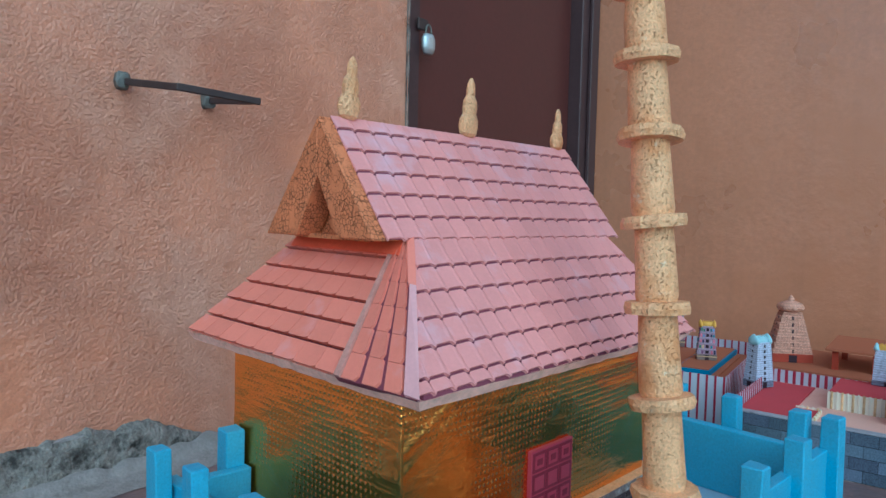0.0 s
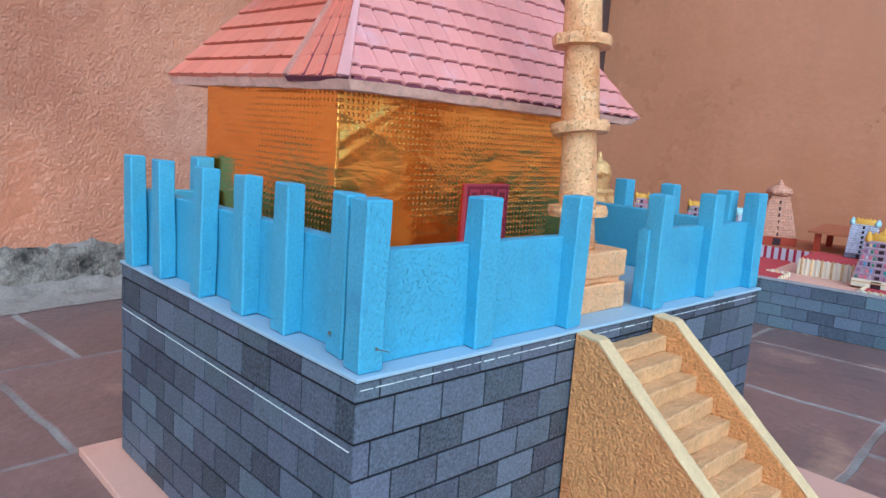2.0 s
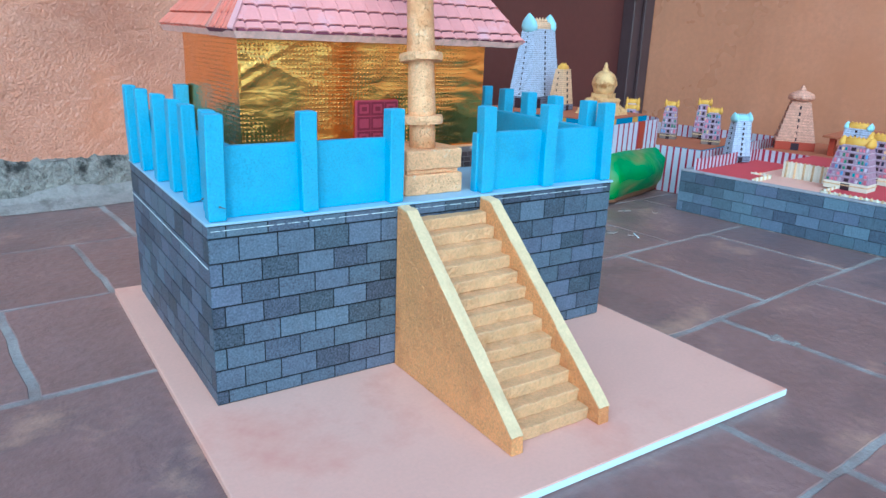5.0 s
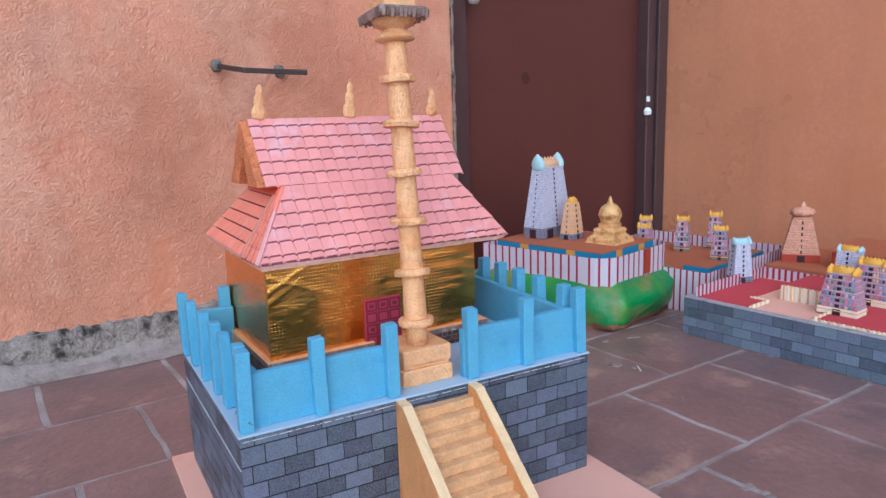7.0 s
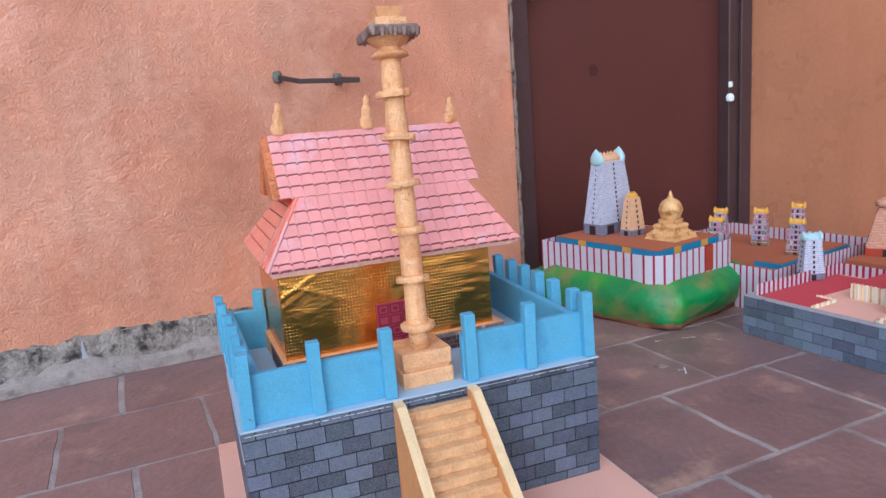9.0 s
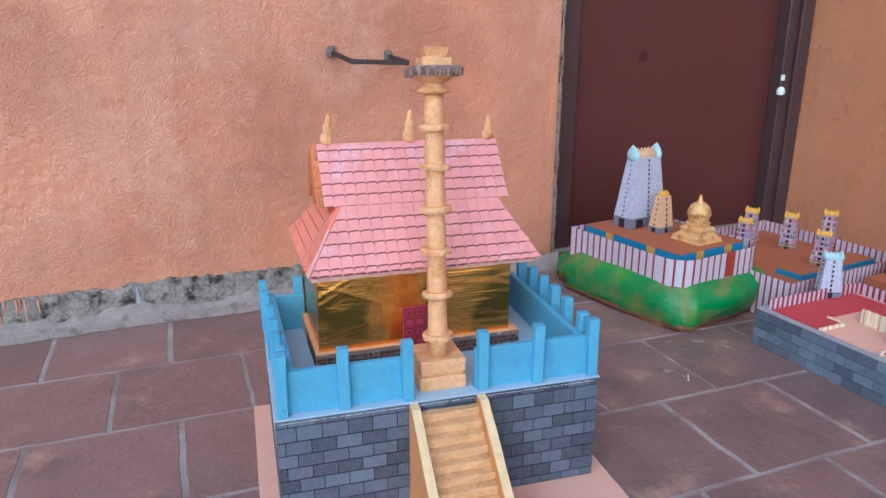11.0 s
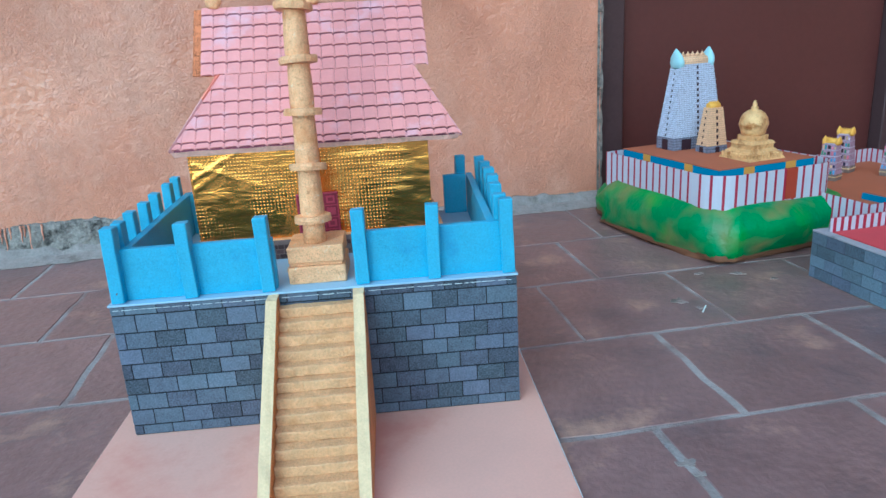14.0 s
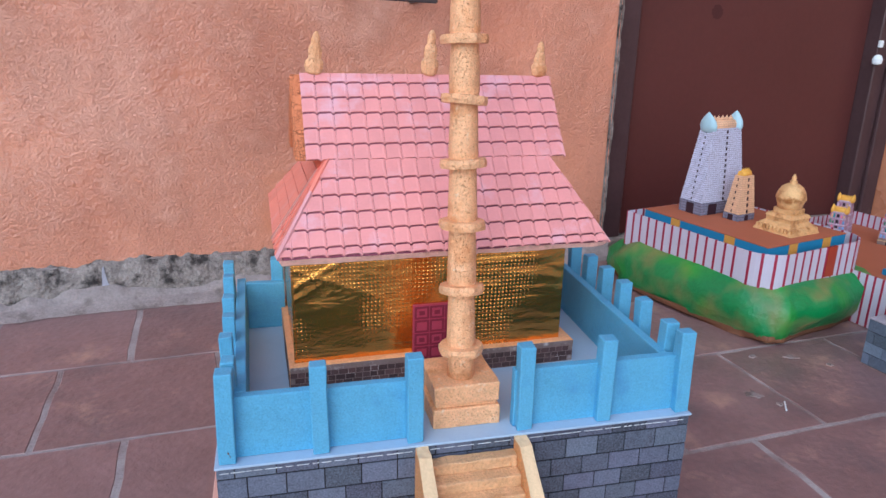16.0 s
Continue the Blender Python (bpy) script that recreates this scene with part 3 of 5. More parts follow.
PW, PD, PH = 0.600, 0.425, 0.214
plinth = thing("temple_plinth", PW / 2, PD / 2, 0, 0, "tall plinth covered in printed grey stone blocks", "plinth")
part("core", box(0.0012, 0.0012, 0.0, PW - 0.0012, PD - 0.0012, PH - 0.002), JOINT, plinth)
part("deck", box(-0.0015, -0.0025, PH - 0.0018, PW + 0.0015, PD, PH + 0.0012, 0.0006), PALEBLUE, plinth, "pale blue deck sheet")
dash = bmesh.new()
rng = random.Random(3)
u = 0.004
while u < PW - 0.012:
    w = rng.uniform(0.006, 0.022)
    box(u, -0.0003, PH - 0.0083 + rng.uniform(-0.0002, 0.0002), min(u + w, PW - 0.003), 0.0011, PH - 0.0077, bm=dash)
    u += w + rng.uniform(0.001, 0.005)
tagged(part("white_line", dash, WHITE, plinth, "thin broken white printed line"), kind="stuff")
part("white_line", box(-0.0006, 0.004, 0.1634, 0.0011, PD - 0.004, 0.16395), WHITE, plinth, "thin white fold line")


def stairs():
    st = thing("staircase", 0.298, -0.12, 0, 0, "steep gold-painted model staircase against the plinth", "staircase")
    prof = [(-0.0015, 0.0), (-0.0015, 0.2115), (-0.024, 0.2095), (-0.246, 0.020), (-0.248, 0.0)]
    for x0, x1 in ((0.2295, 0.2450), (0.3545, 0.3705)):
        side = part("side_panel", prism(prof, "x", x0, x1, bevel=0.0008), STAIRSIDE, st, "textured gold brown side panel")
        cap = [(-0.0022, 0.2113), (-0.024, 0.2094), (-0.2462, 0.0200), (-0.2472, 0.0212), (-0.0245, 0.2110), (-0.0022, 0.2128)]
        part("cut_edge", rough_up(prism(cap, "x", x0 + 0.0002, x1 - 0.0002), 0.0013, 110, 14), STAIRTOP, side, "pale cut top edge")
    rng = random.Random(4)
    n = 13
    for i in range(n):
        y1 = -0.0015 - i * 0.0176
        z1 = 0.1955 - i * 0.0150
        bm = box(0.2452, y1 - 0.0176 - 0.0012 * rng.random(), max(0.0, z1 - 0.0150), 0.3543, -0.0018, z1 + 0.0006 * rng.random(), 0.0012)
        bmesh.ops.subdivide_edges(bm, edges=[e for e in bm.edges if e.calc_length() > 0.05], cuts=14, use_grid_fill=True)
        for v in bm.verts:
            if v.co.z > 0.001:
                v.co.y += 0.0016 * noise.noise((v.co.x * 70, i * 3.1, v.co.z * 90))
                v.co.z += 0.0012 * noise.noise((v.co.x * 60, i * 5.7, v.co.y * 90))
        part("step", bm, STEPWOOD, st)
    return st


stairs()

# parapet of sky-blue foam: panels and square posts
parapet = thing("parapet", PW / 2, PD / 2, PH + 0.0012, 0, "sky-blue foam parapet wall with square posts round the deck", "parapet")
PZ, WZ, TZ = PH + 0.0012, 0.2935, 0.3285
for outline in ([(0.012, 0.0150), (0.243, 0.0150), (0.243, 0.0275), (0.012, 0.0275)], [(0.358, 0.0150), (0.588, 0.0150), (0.588, 0.0275), (0.358, 0.0275)],
                [(0.0240, 0.0280), (0.0375, 0.0280), (0.0270, 0.410), (0.0135, 0.410)], [(0.560, 0.0280), (0.5730, 0.0280), (0.583, 0.410), (0.571, 0.410)],
                [(0.0285, 0.3810), (0.088, 0.3810), (0.088, 0.3935), (0.0285, 0.3935)], [(0.524, 0.395), (0.5690, 0.395), (0.5690, 0.4075), (0.524, 0.4075)]):
    part("panel", rough_up(prism(outline, "z", PZ, WZ, bevel=0.001), 0.0009, 40, 3), BLUE, parapet)
post_meshes = []
for k in range(8):
    hw = 0.0098 if k < 4 else 0.0080
    bm = rough_up(box(-hw, -0.0098, 0, hw, 0.0098, TZ - PZ, 0.0012), 0.0012, 30 + 7 * k, 2)
    low = min(v.co.z for v in bm.verts)
    for v in bm.verts:
        if v.co.z < 0.004:
            v.co.z = max(0.0, v.co.z - low)
    post_meshes.append(mesh_of(bm, BLUE, "post"))
rng = random.Random(8)
posts = [(x, 0.0122) for x in (0.0135, 0.1195, 0.2310, 0.370, 0.4770, 0.589)]
posts += [(0.582, 0.0460), (0.590, 0.124), (0.595, 0.197), (0.598, 0.264), (0.598, 0.326), (0.598, 0.386), (0.078, 0.4035), (0.560, 0.4145)]
side_posts = [(0.0195, 0.0440), (0.0145, 0.111), (0.0128, 0.173), (0.0090, 0.244), (0.0076, 0.327), (0.0045, 0.393)]
for i, (x, y) in enumerate(posts + side_posts):
    me = post_meshes[i % 4 + (4 if i >= len(posts) else 0)]
    piece("post", me, parapet, pose(x - PW / 2, y - PD / 2, 0, rng.uniform(-1, 1), rng.uniform(-1, 1), rng.uniform(-3, 3)))
for x, y, rz in ((0.0150, 0.0005, 20), (0.0095, 0.046, -30)):
    pin = turned([(0.0012, 0), (0.0012, 0.001), (0.0004, 0.0012), (0.0004, 0.010)], 8)
    bmesh.ops.transform(pin, matrix=pose(x, y, 0.232, 90, 0, rz), verts=pin.verts)
    part("pin", pin, ZINC, parapet, "small steel pin")

# ---------------------------------------------------------------- the shrine
HX0, HX1, HY0, HY1, HZ0, HZ1 = 0.093, 0.484, 0.180, 0.4235, 0.2495, 0.4150
shrine = thing("shrine", (HX0 + HX1) / 2, (HY0 + HY1) / 2, PZ, 0, "gold foil shrine with a pink tiled gabled roof", "shrine")


def foil_wall():
    """Four foil-wrapped faces, slightly buckled."""
    bm = box(HX0, HY0, HZ0, HX1, HY1, HZ1)
    bmesh.ops.subdivide_edges(bm, edges=bm.edges[:], cuts=70, use_grid_fill=True)
    for v in bm.verts:
        x, z = v.co.x, v.co.z
        d = 0.0011 * noise.noise(v.co * 12) + 0.0006 * noise.noise(v.co * 34)
        if abs(v.co.y - HY0) < 1e-4:
            # long slanting creases near the left corner, sideways wrinkles on the right half
            for slope, z0, amp, wide, end in ((0.52, 0.358, 0.0020, 0.0032, 0.20), (0.60, 0.340, 0.0012, 0.0036, 0.17), (-0.40, 0.385, 0.0010, 0.0040, 0.22)):
                off = z - z0 - slope * (x - HX0)
                d -= amp * math.exp(-(off / wide) ** 2) * max(0.0, 1 - (x - HX0) / (end - HX0)) ** 0.5
            d += 0.0012 * min(1.0, max(0.0, (x - 0.33) / 0.05)) * noise.noise((x * 14, 3.0, z * 75))
        if abs(v.co.y - HY0) < 1e-4:
            v.co.y += d
        if abs(v.co.x - HX0) < 1e-4:
            v.co.x += d
    bmesh.ops.split_edges(bm, edges=[e for e in bm.edges if e.calc_face_angle(0.0) > 1.0])
    return bm


part("foil_cladding", foil_wall(), FOIL, shrine, "crinkled embossed gold foil walls", smooth=True)
part("corner_fold", box(HX0 - 0.0012, HY0 - 0.0012, HZ0, HX0 + 0.0022, HY0 + 0.0022, HZ1 - 0.008, 0.0006), FOIL, shrine, "folded foil corner strip")
BX0, BX1, BY0, BY1 = 0.084, 0.503, 0.168, 0.4248
low = part("footing", box(BX0, BY0, PZ, 0.270, BY1, HZ0 - 0.0002, 0.0008), CORKGOLD, shrine, "raised gold-painted footing")
low2 = part("footing", box(0.331, BY0, PZ, BX1, BY1, HZ0 - 0.0002, 0.0008), CORKGOLD, shrine, "raised gold-painted footing")
part("footing_middle", box(0.2702, 0.182, PZ, 0.3308, BY1, HZ0 - 0.0003), CORKGOLD, shrine)


def band_bricks(parent, x0, x1, y0, axis):
    """Small printed bricks round the footing."""
    me = [mesh_of(box(0.0006, -0.0005, 0.0004, w - 0.0006, 0.0002, 0.0074), BANDBRICK, "band_brick") for w in (0.0105, 0.0135)]
    r = random.Random(int(x0 * 1000))
    inv = PLACE[parent].inverted()
    for row in range(3):
        u = x0 - 0.004 * (row % 2)
        while u < x1 - 0.006:
            k = r.randrange(2)
            w = (0.0105, 0.0135)[k]
            if u >= x0 - 0.0001 and u + w <= x1 + 0.0001:
                m = pose(u, y0, PZ + 0.001 + row * 0.0082) if axis == "x" else pose(y0, u + w, PZ + 0.001 + row * 0.0082, 0, 0, -90)
                piece("brick", me[k], parent, inv @ m)
            u += w


part("grout_band", box(BX0 + 0.0005, BY0 - 0.0005, PZ + 0.0002, 0.2695, BY0 + 0.0005, HZ0 - 0.0012), BANDLIGHT, low)
part("grout_band", box(0.3315, BY0 - 0.0005, PZ + 0.0002, BX1 - 0.0005, BY0 + 0.0005, HZ0 - 0.0012), BANDLIGHT, low2)
part("grout_band", box(BX0 - 0.0005, BY0 + 0.0008, PZ + 0.0002, BX0 + 0.0005, 0.31, HZ0 - 0.0012), BANDLIGHT, low)
band_bricks(low, BX0, 0.270, BY0 - 0.0004, "x")
band_bricks(low2, 0.331, BX1, BY0 - 0.0004, "x")
band_bricks(low, BY0, 0.300, BX0 - 0.0004, "y")

sdoor = part("door", box(0.2575, 0.1760, PZ, 0.3265, 0.1815, 0.3220, 0.0006), MAROON, shrine, "maroon panelled printed door")
for c in range(3):
    for r in range(5):
        x, z = 0.2593 + c * 0.0220, PZ + 0.003 + r * 0.0206
        for k, (a, mt) in enumerate(((0.0, MAROONDARK), (0.0032, MAROON), (0.0064, MAROONDARK))):
            if k < 2 or r in (0, 2, 4):
                part("door_panel", box(x + a, 0.1760 - 0.0004 * (k + 1), z + a, x + 0.0210 - a, 0.1761, z + 0.0190 - a), mt, sdoor)

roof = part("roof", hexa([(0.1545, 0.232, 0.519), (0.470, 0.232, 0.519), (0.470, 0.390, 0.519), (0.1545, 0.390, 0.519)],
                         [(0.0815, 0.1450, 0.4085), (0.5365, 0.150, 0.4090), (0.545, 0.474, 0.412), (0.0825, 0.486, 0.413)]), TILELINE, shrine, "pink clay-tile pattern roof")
part("eave_edge", rough_up(hexa([(0.0760, 0.1445, 0.4086), (0.536, 0.1500, 0.4094), (0.5445, 0.4735, 0.412), (0.0755, 0.4865, 0.413)],
                                [(0.0805, 0.1490, 0.4002), (0.531, 0.1545, 0.4015), (0.5395, 0.468, 0.404), (0.0800, 0.481, 0.4045)]), 0.0016, 70, 26), EAVE, roof, "rough cut eave edge")
GX0, GX1, RY, RZ, GY, GZZ = 0.1205, 0.497, 0.312, 0.627, 0.232, 0.519
for s in (1, -1):
    slab = [(RY - s * (RY - GY), GZZ), (RY, RZ), (RY, RZ - 0.018), (RY - s * (RY - GY - 0.013), GZZ)]
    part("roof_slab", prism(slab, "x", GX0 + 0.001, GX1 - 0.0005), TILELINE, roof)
    barge = [(RY - s * (RY - GY - 0.0006), GZZ - 0.001), (RY, RZ - 0.001), (RY, RZ - 0.054), (RY - s * 0.031, GZZ - 0.001)]
    part("bargeboard", prism(barge, "x", GX0 - 0.0135, GX0 + 0.016, bevel=0.0012), CORK, roof, "orange-painted foam gable board")
part("gable_panel", prism([(0.258, GZZ - 0.002), (0.366, GZZ - 0.002), (RY, RZ - 0.022)], "x", 0.138, 0.150), CORK, roof, "recessed orange foam gable")
part("gable_panel", prism([(0.258, GZZ - 0.002), (0.366, GZZ - 0.002), (RY, RZ - 0.022)], "x", 0.455, 0.465), CORK, roof)
part("gable_floor", box(GX0 + 0.002, 0.258, GZZ - 0.003, 0.152, 0.366, GZZ + 0.001), CORK, roof)
part("red_slat", hexa([(0.146, 0.238, 0.523), (0.150, 0.238, 0.521), (0.150, 0.388, 0.521), (0.146, 0.388, 0.523)],
                      [(0.136, 0.234, 0.506), (0.141, 0.234, 0.503), (0.141, 0.392, 0.503), (0.136, 0.392, 0.506)]), REDSLAT, roof, "red-orange slat under the gable")

TILES = {}


def courses(total, first):
    """Where the tile courses end, as shares of the slope."""
    at = [0.0, first / total]
    while at[-1] < 1 - 1e-6:
        at.append(min(1.0, at[-1] + 1 / total))
    return at



def tile_body(top, bottom, lift, wa_off=0.0, g=0.0002):
    """One tile: a flat field, a raised roll along one side, a lipped lower edge with a step."""
    bm = bmesh.new()
    (a0, a1, wa), (c0, c1, wc) = top, bottom
    rows = []
    for f, h, cut in ((g / max(c1 - c0, 0.004), 0.0, 0.0024), (0.08, 0.0, 0.0046), (0.76, 0.0, 0.0054), (0.84, 0.0006, 0.0046), (0.91, 0.0007, 0.0024), (1 - g / max(c1 - c0, 0.004), 0.0001, 0.0024)):
        x0, x1 = a0 + (a1 - a0) * f, c0 + (c1 - c0) * f
        rows.append([bm.verts.new(p) for p in ((x0, wa - min(cut - 0.0025, wa_off), lift + h * 0.6), (x1, wc - cut, lift + 0.0014 + h), (x1, wc - cut + 0.0003, 0.0), (x0, wa - min(cut - 0.0025, wa_off), 0.0))])
    for p, q in zip(rows, rows[1:]):
        for i in range(3):
            bm.faces.new((p[i], p[i + 1], q[i + 1], q[i]))
    bm.faces.new(rows[0]), bm.faces.new(rows[-1][::-1])
    bmesh.ops.recalc_face_normals(bm, faces=bm.faces)
    return bm


def tiles(parent, A, B, C, D, cuts, width, material, lift=0.0006, shift=0.0):
    """Overlapping tiles on the slope with top edge A-B and bottom edge D-C, cut off at its sides."""
    A, B, C, D = (Vector(p) for p in (A, B, C, D))
    u = (B - A).normalized()
    nrm = (B - A).cross(D - A).normalized()
    if nrm.z < 0:
        nrm = -nrm
    w = nrm.cross(u)
    if w.dot(D - A) < 0:
        w = -w
    fr = Matrix((u, w, nrm)).transposed().to_4x4()
    fr.translation = A
    fl = lambda p: ((p - A).dot(u), (p - A).dot(w))
    (au, _), (bu, _), (cu, cw), (du, dw) = fl(A), fl(B), fl(C), fl(D)
    inv = PLACE[parent].inverted()
    depth = max(cw, dw)
    count = 0
    for s0, s1 in zip(cuts, cuts[1:]):
        w0, w1 = s0 * depth, s1 * depth
        L0, L1 = au + (du - au) * s0, au + (du - au) * s1
        R0, R1 = bu + (cu - bu) * s0, bu + (cu - bu) * s1
        k0 = math.floor((min(L0, L1) - shift) / width)
        k1 = math.ceil((max(R0, R1) - shift) / width)
        for k in range(k0, k1):
            u0, u1 = shift + k * width, shift + (k + 1) * width
            t0, t1 = max(u0, L0), min(u1, R0)
            b0, b1 = max(u0, L1), min(u1, R1)
            if b1 - b0 < 0.003:
                continue
            if t1 - t0 < 0.001:
                t0 = t1 = min(max(b0, L0), R0)
                t1 = t0 + 0.001
            key = (material.name, s0 > 0, round(width, 5), round(w1 - w0, 5)) + tuple(round(v - u0, 4) for v in (t0, t1, b0, b1))
            if key not in TILES:
                q = w1 - w0
                bm = tile_body((t0 - u0, t1 - u0, 0.0), (b0 - u0, b1 - u0, q), lift, 0.01 if s0 > 0 else 0.0)
                TILES[key] = mesh_of(bm, material, "tile")
            piece("tile", TILES[key], parent, inv @ fr @ Matrix.Translation((u0, w0, 0)))
            count += 1
    return count


tiles(roof, (GX0, RY, RZ), (GX1, RY, RZ), (GX1, GY - 0.0022, GZZ - 0.0035), (GX0, GY - 0.0022, GZZ - 0.0035), courses(5.78, 0.78), 0.0222, TILE, shift=-0.0012)
tiles(roof, (0.150, 0.232, 0.519), (0.470, 0.232, 0.519), (0.5365, 0.150, 0.4090), (0.0755, 0.1445, 0.4080), courses(5.81, 1.307), 0.0222, TILE, shift=0.0104)


def warped_tiles(parent, A, B, C, D, rows, cols, material, lift=0.0008, across=0.0002):
    """The same on a slightly twisted slope: each tile follows it."""
    A, B, C, D = (Vector(p) for p in (A, B, C, D))
    inv = PLACE[parent].inverted()

    def at(s, t):
        return (A.lerp(B, s)).lerp(D.lerp(C, s), t)

    out = ((B - A).cross(D - A) + (C - D).cross(D - A)).normalized()
    if out.z < 0:
        out = -out
    for r in range(rows):
        for k in range(cols):
            s0, s1, t0, t1 = k / cols, (k + 1) / cols, r / rows, (r + 1) / rows
            eu, ew = across / max((at(s1, t1) - at(s0, t1)).length, 0.002), 0.0052 / ((D - A).length + (C - B).length)
            top = [(at(s0 + eu / cols, t0), lift), (at(s1 - eu / cols, t0), lift), (at(s1 - eu / cols, t1 - 1.8 * ew), lift + 0.0016), (at(s0 + 0.8 * (s1 - s0), t1 - ew), lift + 0.0018), (at(s0 + eu / cols, t1 - ew), lift + 0.0016)]
            bm = bmesh.new()
            up = [bm.verts.new(p + out * h) for p, h in top]
            dn = [bm.verts.new(p - out * 0.0045) for p, h in top]
            bm.faces.new(up)
            for i in range(5):
                bm.faces.new((up[i], dn[i], dn[(i + 1) % 5], up[(i + 1) % 5]))
            bmesh.ops.recalc_face_normals(bm, faces=bm.faces)
            part("tile", bm, material, parent)


# left hip: main field and the corner strip laid along the hip
warped_tiles(roof, (0.150, 0.390, 0.519), (0.150, 0.2440, 0.519), (0.0735, 0.2320, 0.4095), (0.0750, 0.486, 0.413), 6, 8, TILESIDE)
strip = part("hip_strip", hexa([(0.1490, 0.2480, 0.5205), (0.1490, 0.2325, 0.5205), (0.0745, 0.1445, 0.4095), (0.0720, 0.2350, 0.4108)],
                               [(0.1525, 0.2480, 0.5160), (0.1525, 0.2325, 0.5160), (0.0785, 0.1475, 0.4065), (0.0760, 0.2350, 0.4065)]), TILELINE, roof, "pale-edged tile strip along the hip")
warped_tiles(strip, (0.1484, 0.2450, 0.5210), (0.0722, 0.2280, 0.4114), (0.0738, 0.1540, 0.4104), (0.1484, 0.2335, 0.5210), 3, 6, TILESIDE, 0.0004)
part("cut_edge", hexa([(0.1475, 0.2495, 0.5222), (0.1475, 0.2465, 0.5222), (0.0704, 0.2285, 0.4130), (0.0702, 0.2355, 0.4130)],
                      [(0.1520, 0.2495, 0.5170), (0.1520, 0.2465, 0.5170), (0.0762, 0.2285, 0.4075), (0.0762, 0.2355, 0.4075)]), RAWEDGE, roof, "pale raw edge of the hip strip")
part("hip_cap", hexa([(0.1482, 0.2365, 0.5218), (0.1508, 0.2305, 0.5214), (0.1240, 0.1990, 0.4838), (0.1212, 0.2060, 0.4850)],
                     [(0.1510, 0.2370, 0.5165), (0.1530, 0.2335, 0.5165), (0.1265, 0.2015, 0.4790), (0.1240, 0.2065, 0.4790)]), TILESIDE, roof)
part("hip_fold", hexa([(0.1218, 0.2046, 0.4850), (0.1240, 0.1990, 0.4838), (0.0742, 0.1420, 0.4110), (0.0724, 0.1565, 0.4124)],
                      [(0.1246, 0.2050, 0.4790), (0.1265, 0.2015, 0.4790), (0.0790, 0.1465, 0.4065), (0.0770, 0.1565, 0.4065)]), HIPFOLD, roof, "folded pale pink hip edge")
part("hip_fold", hexa([(0.4690, 0.2315, 0.5195), (0.4715, 0.2315, 0.5195), (0.5385, 0.1490, 0.4105), (0.5270, 0.1485, 0.4105)],
                      [(0.4690, 0.2340, 0.5165), (0.4715, 0.2340, 0.5165), (0.5385, 0.1540, 0.4065), (0.5270, 0.1540, 0.4065)]), HIPFOLD, roof, "folded pale pink hip edge")

for i, (x, y, h) in enumerate(((0.140, 0.311, 0.0585), (0.307, 0.311, 0.0640), (0.479, 0.313, 0.0520))):
    prof = [(0.0070, 0.0), (0.0120, 0.003), (0.0145, 0.011), (0.0138, 0.018), (0.0100, 0.0235), (0.0108, 0.030), (0.0100, 0.037), (0.0064, 0.0425), (0.0068, 0.048), (0.0056, 0.055), (0.0020, 0.0605)]
    bm = turned([(r * 0.92, z * h / 0.0605) for r, z in prof], 12, wobble=0.22, seed=i * 3, sy=0.55)
    bmesh.ops.transform(bm, matrix=pose(x, y, RZ - 0.0015, 0, (6, 3, 2)[i], (8, -5, 12)[i]), verts=bm.verts)
    part("finial", bm, CORKGOLD, roof, "knobbly gold-painted foam finial")

# the shrine stands slightly askew on the deck, its roof leaning a little
shrine.matrix_world = PLACE[shrine] @ pose(0, 0, 0, 0, 0, 1.7)
roof.matrix_local = pose(0, 0, 0.19) @ pose(0, 0, 0, 0, 0.5, 0) @ pose(0, 0, -0.19)

# ---------------------------------------------------------------- the flag pillar in front
pillar = thing("flag_pillar", 0.301, 0.069, PZ, 0, "tall gold-painted ringed pillar on a stepped base", "pillar")
part("base_block", rough_up(box(0.2575, 0.0265, PZ, 0.3445, 0.1125, 0.2415, 0.0015), 0.0012, 45, 4), CORKGOLD, pillar)
part("base_block", rough_up(box(0.262, 0.031, 0.2416, 0.340, 0.1075, 0.2475, 0.001), 0.001, 45, 2), CORKGOLD, pillar)
part("base_block", rough_up(box(0.2595, 0.0275, 0.2476, 0.3430, 0.1110, 0.2725, 0.0015), 0.0012, 50, 4), CORKGOLD, pillar)
PM = pose(0.2995, 0.0575, 0.2715, -5.4, 0.5, 0)


def up_pillar(bm):
    bmesh.ops.transform(bm, matrix=PM, verts=bm.verts)
    return bm


rings = [0.037, 0.115, 0.196, 0.270, 0.344, 0.412]
prof = [(0.0172, 0.0)]
for z in rings:
    prof += [(0.0166, z - 0.012), (0.0160, z), (0.0182, z + 0.010), (0.0176, z + 0.030)]
prof += [(0.0158, 0.470)]
part("shaft", up_pillar(turned(prof, 24, wobble=0.05)), CORKGOLD, pillar, smooth=True)
for i, z in enumerate(rings):
    bm = turned([(0.0215, -0.0056), (0.0272, -0.0052), (0.0282, 0.0), (0.0270, 0.0050), (0.0205, 0.0056)], 22, wobble=0.10, seed=5 * i)
    bmesh.ops.transform(bm, matrix=pose(0, 0, z, (2, -3, 1, -2, 2, -1)[i], (-2, 3, -1, 2, -4, 2)[i], 40 * i), verts=bm.verts)
    part("ring", up_pillar(bm), CORKGOLD, pillar, "rough foam ring")
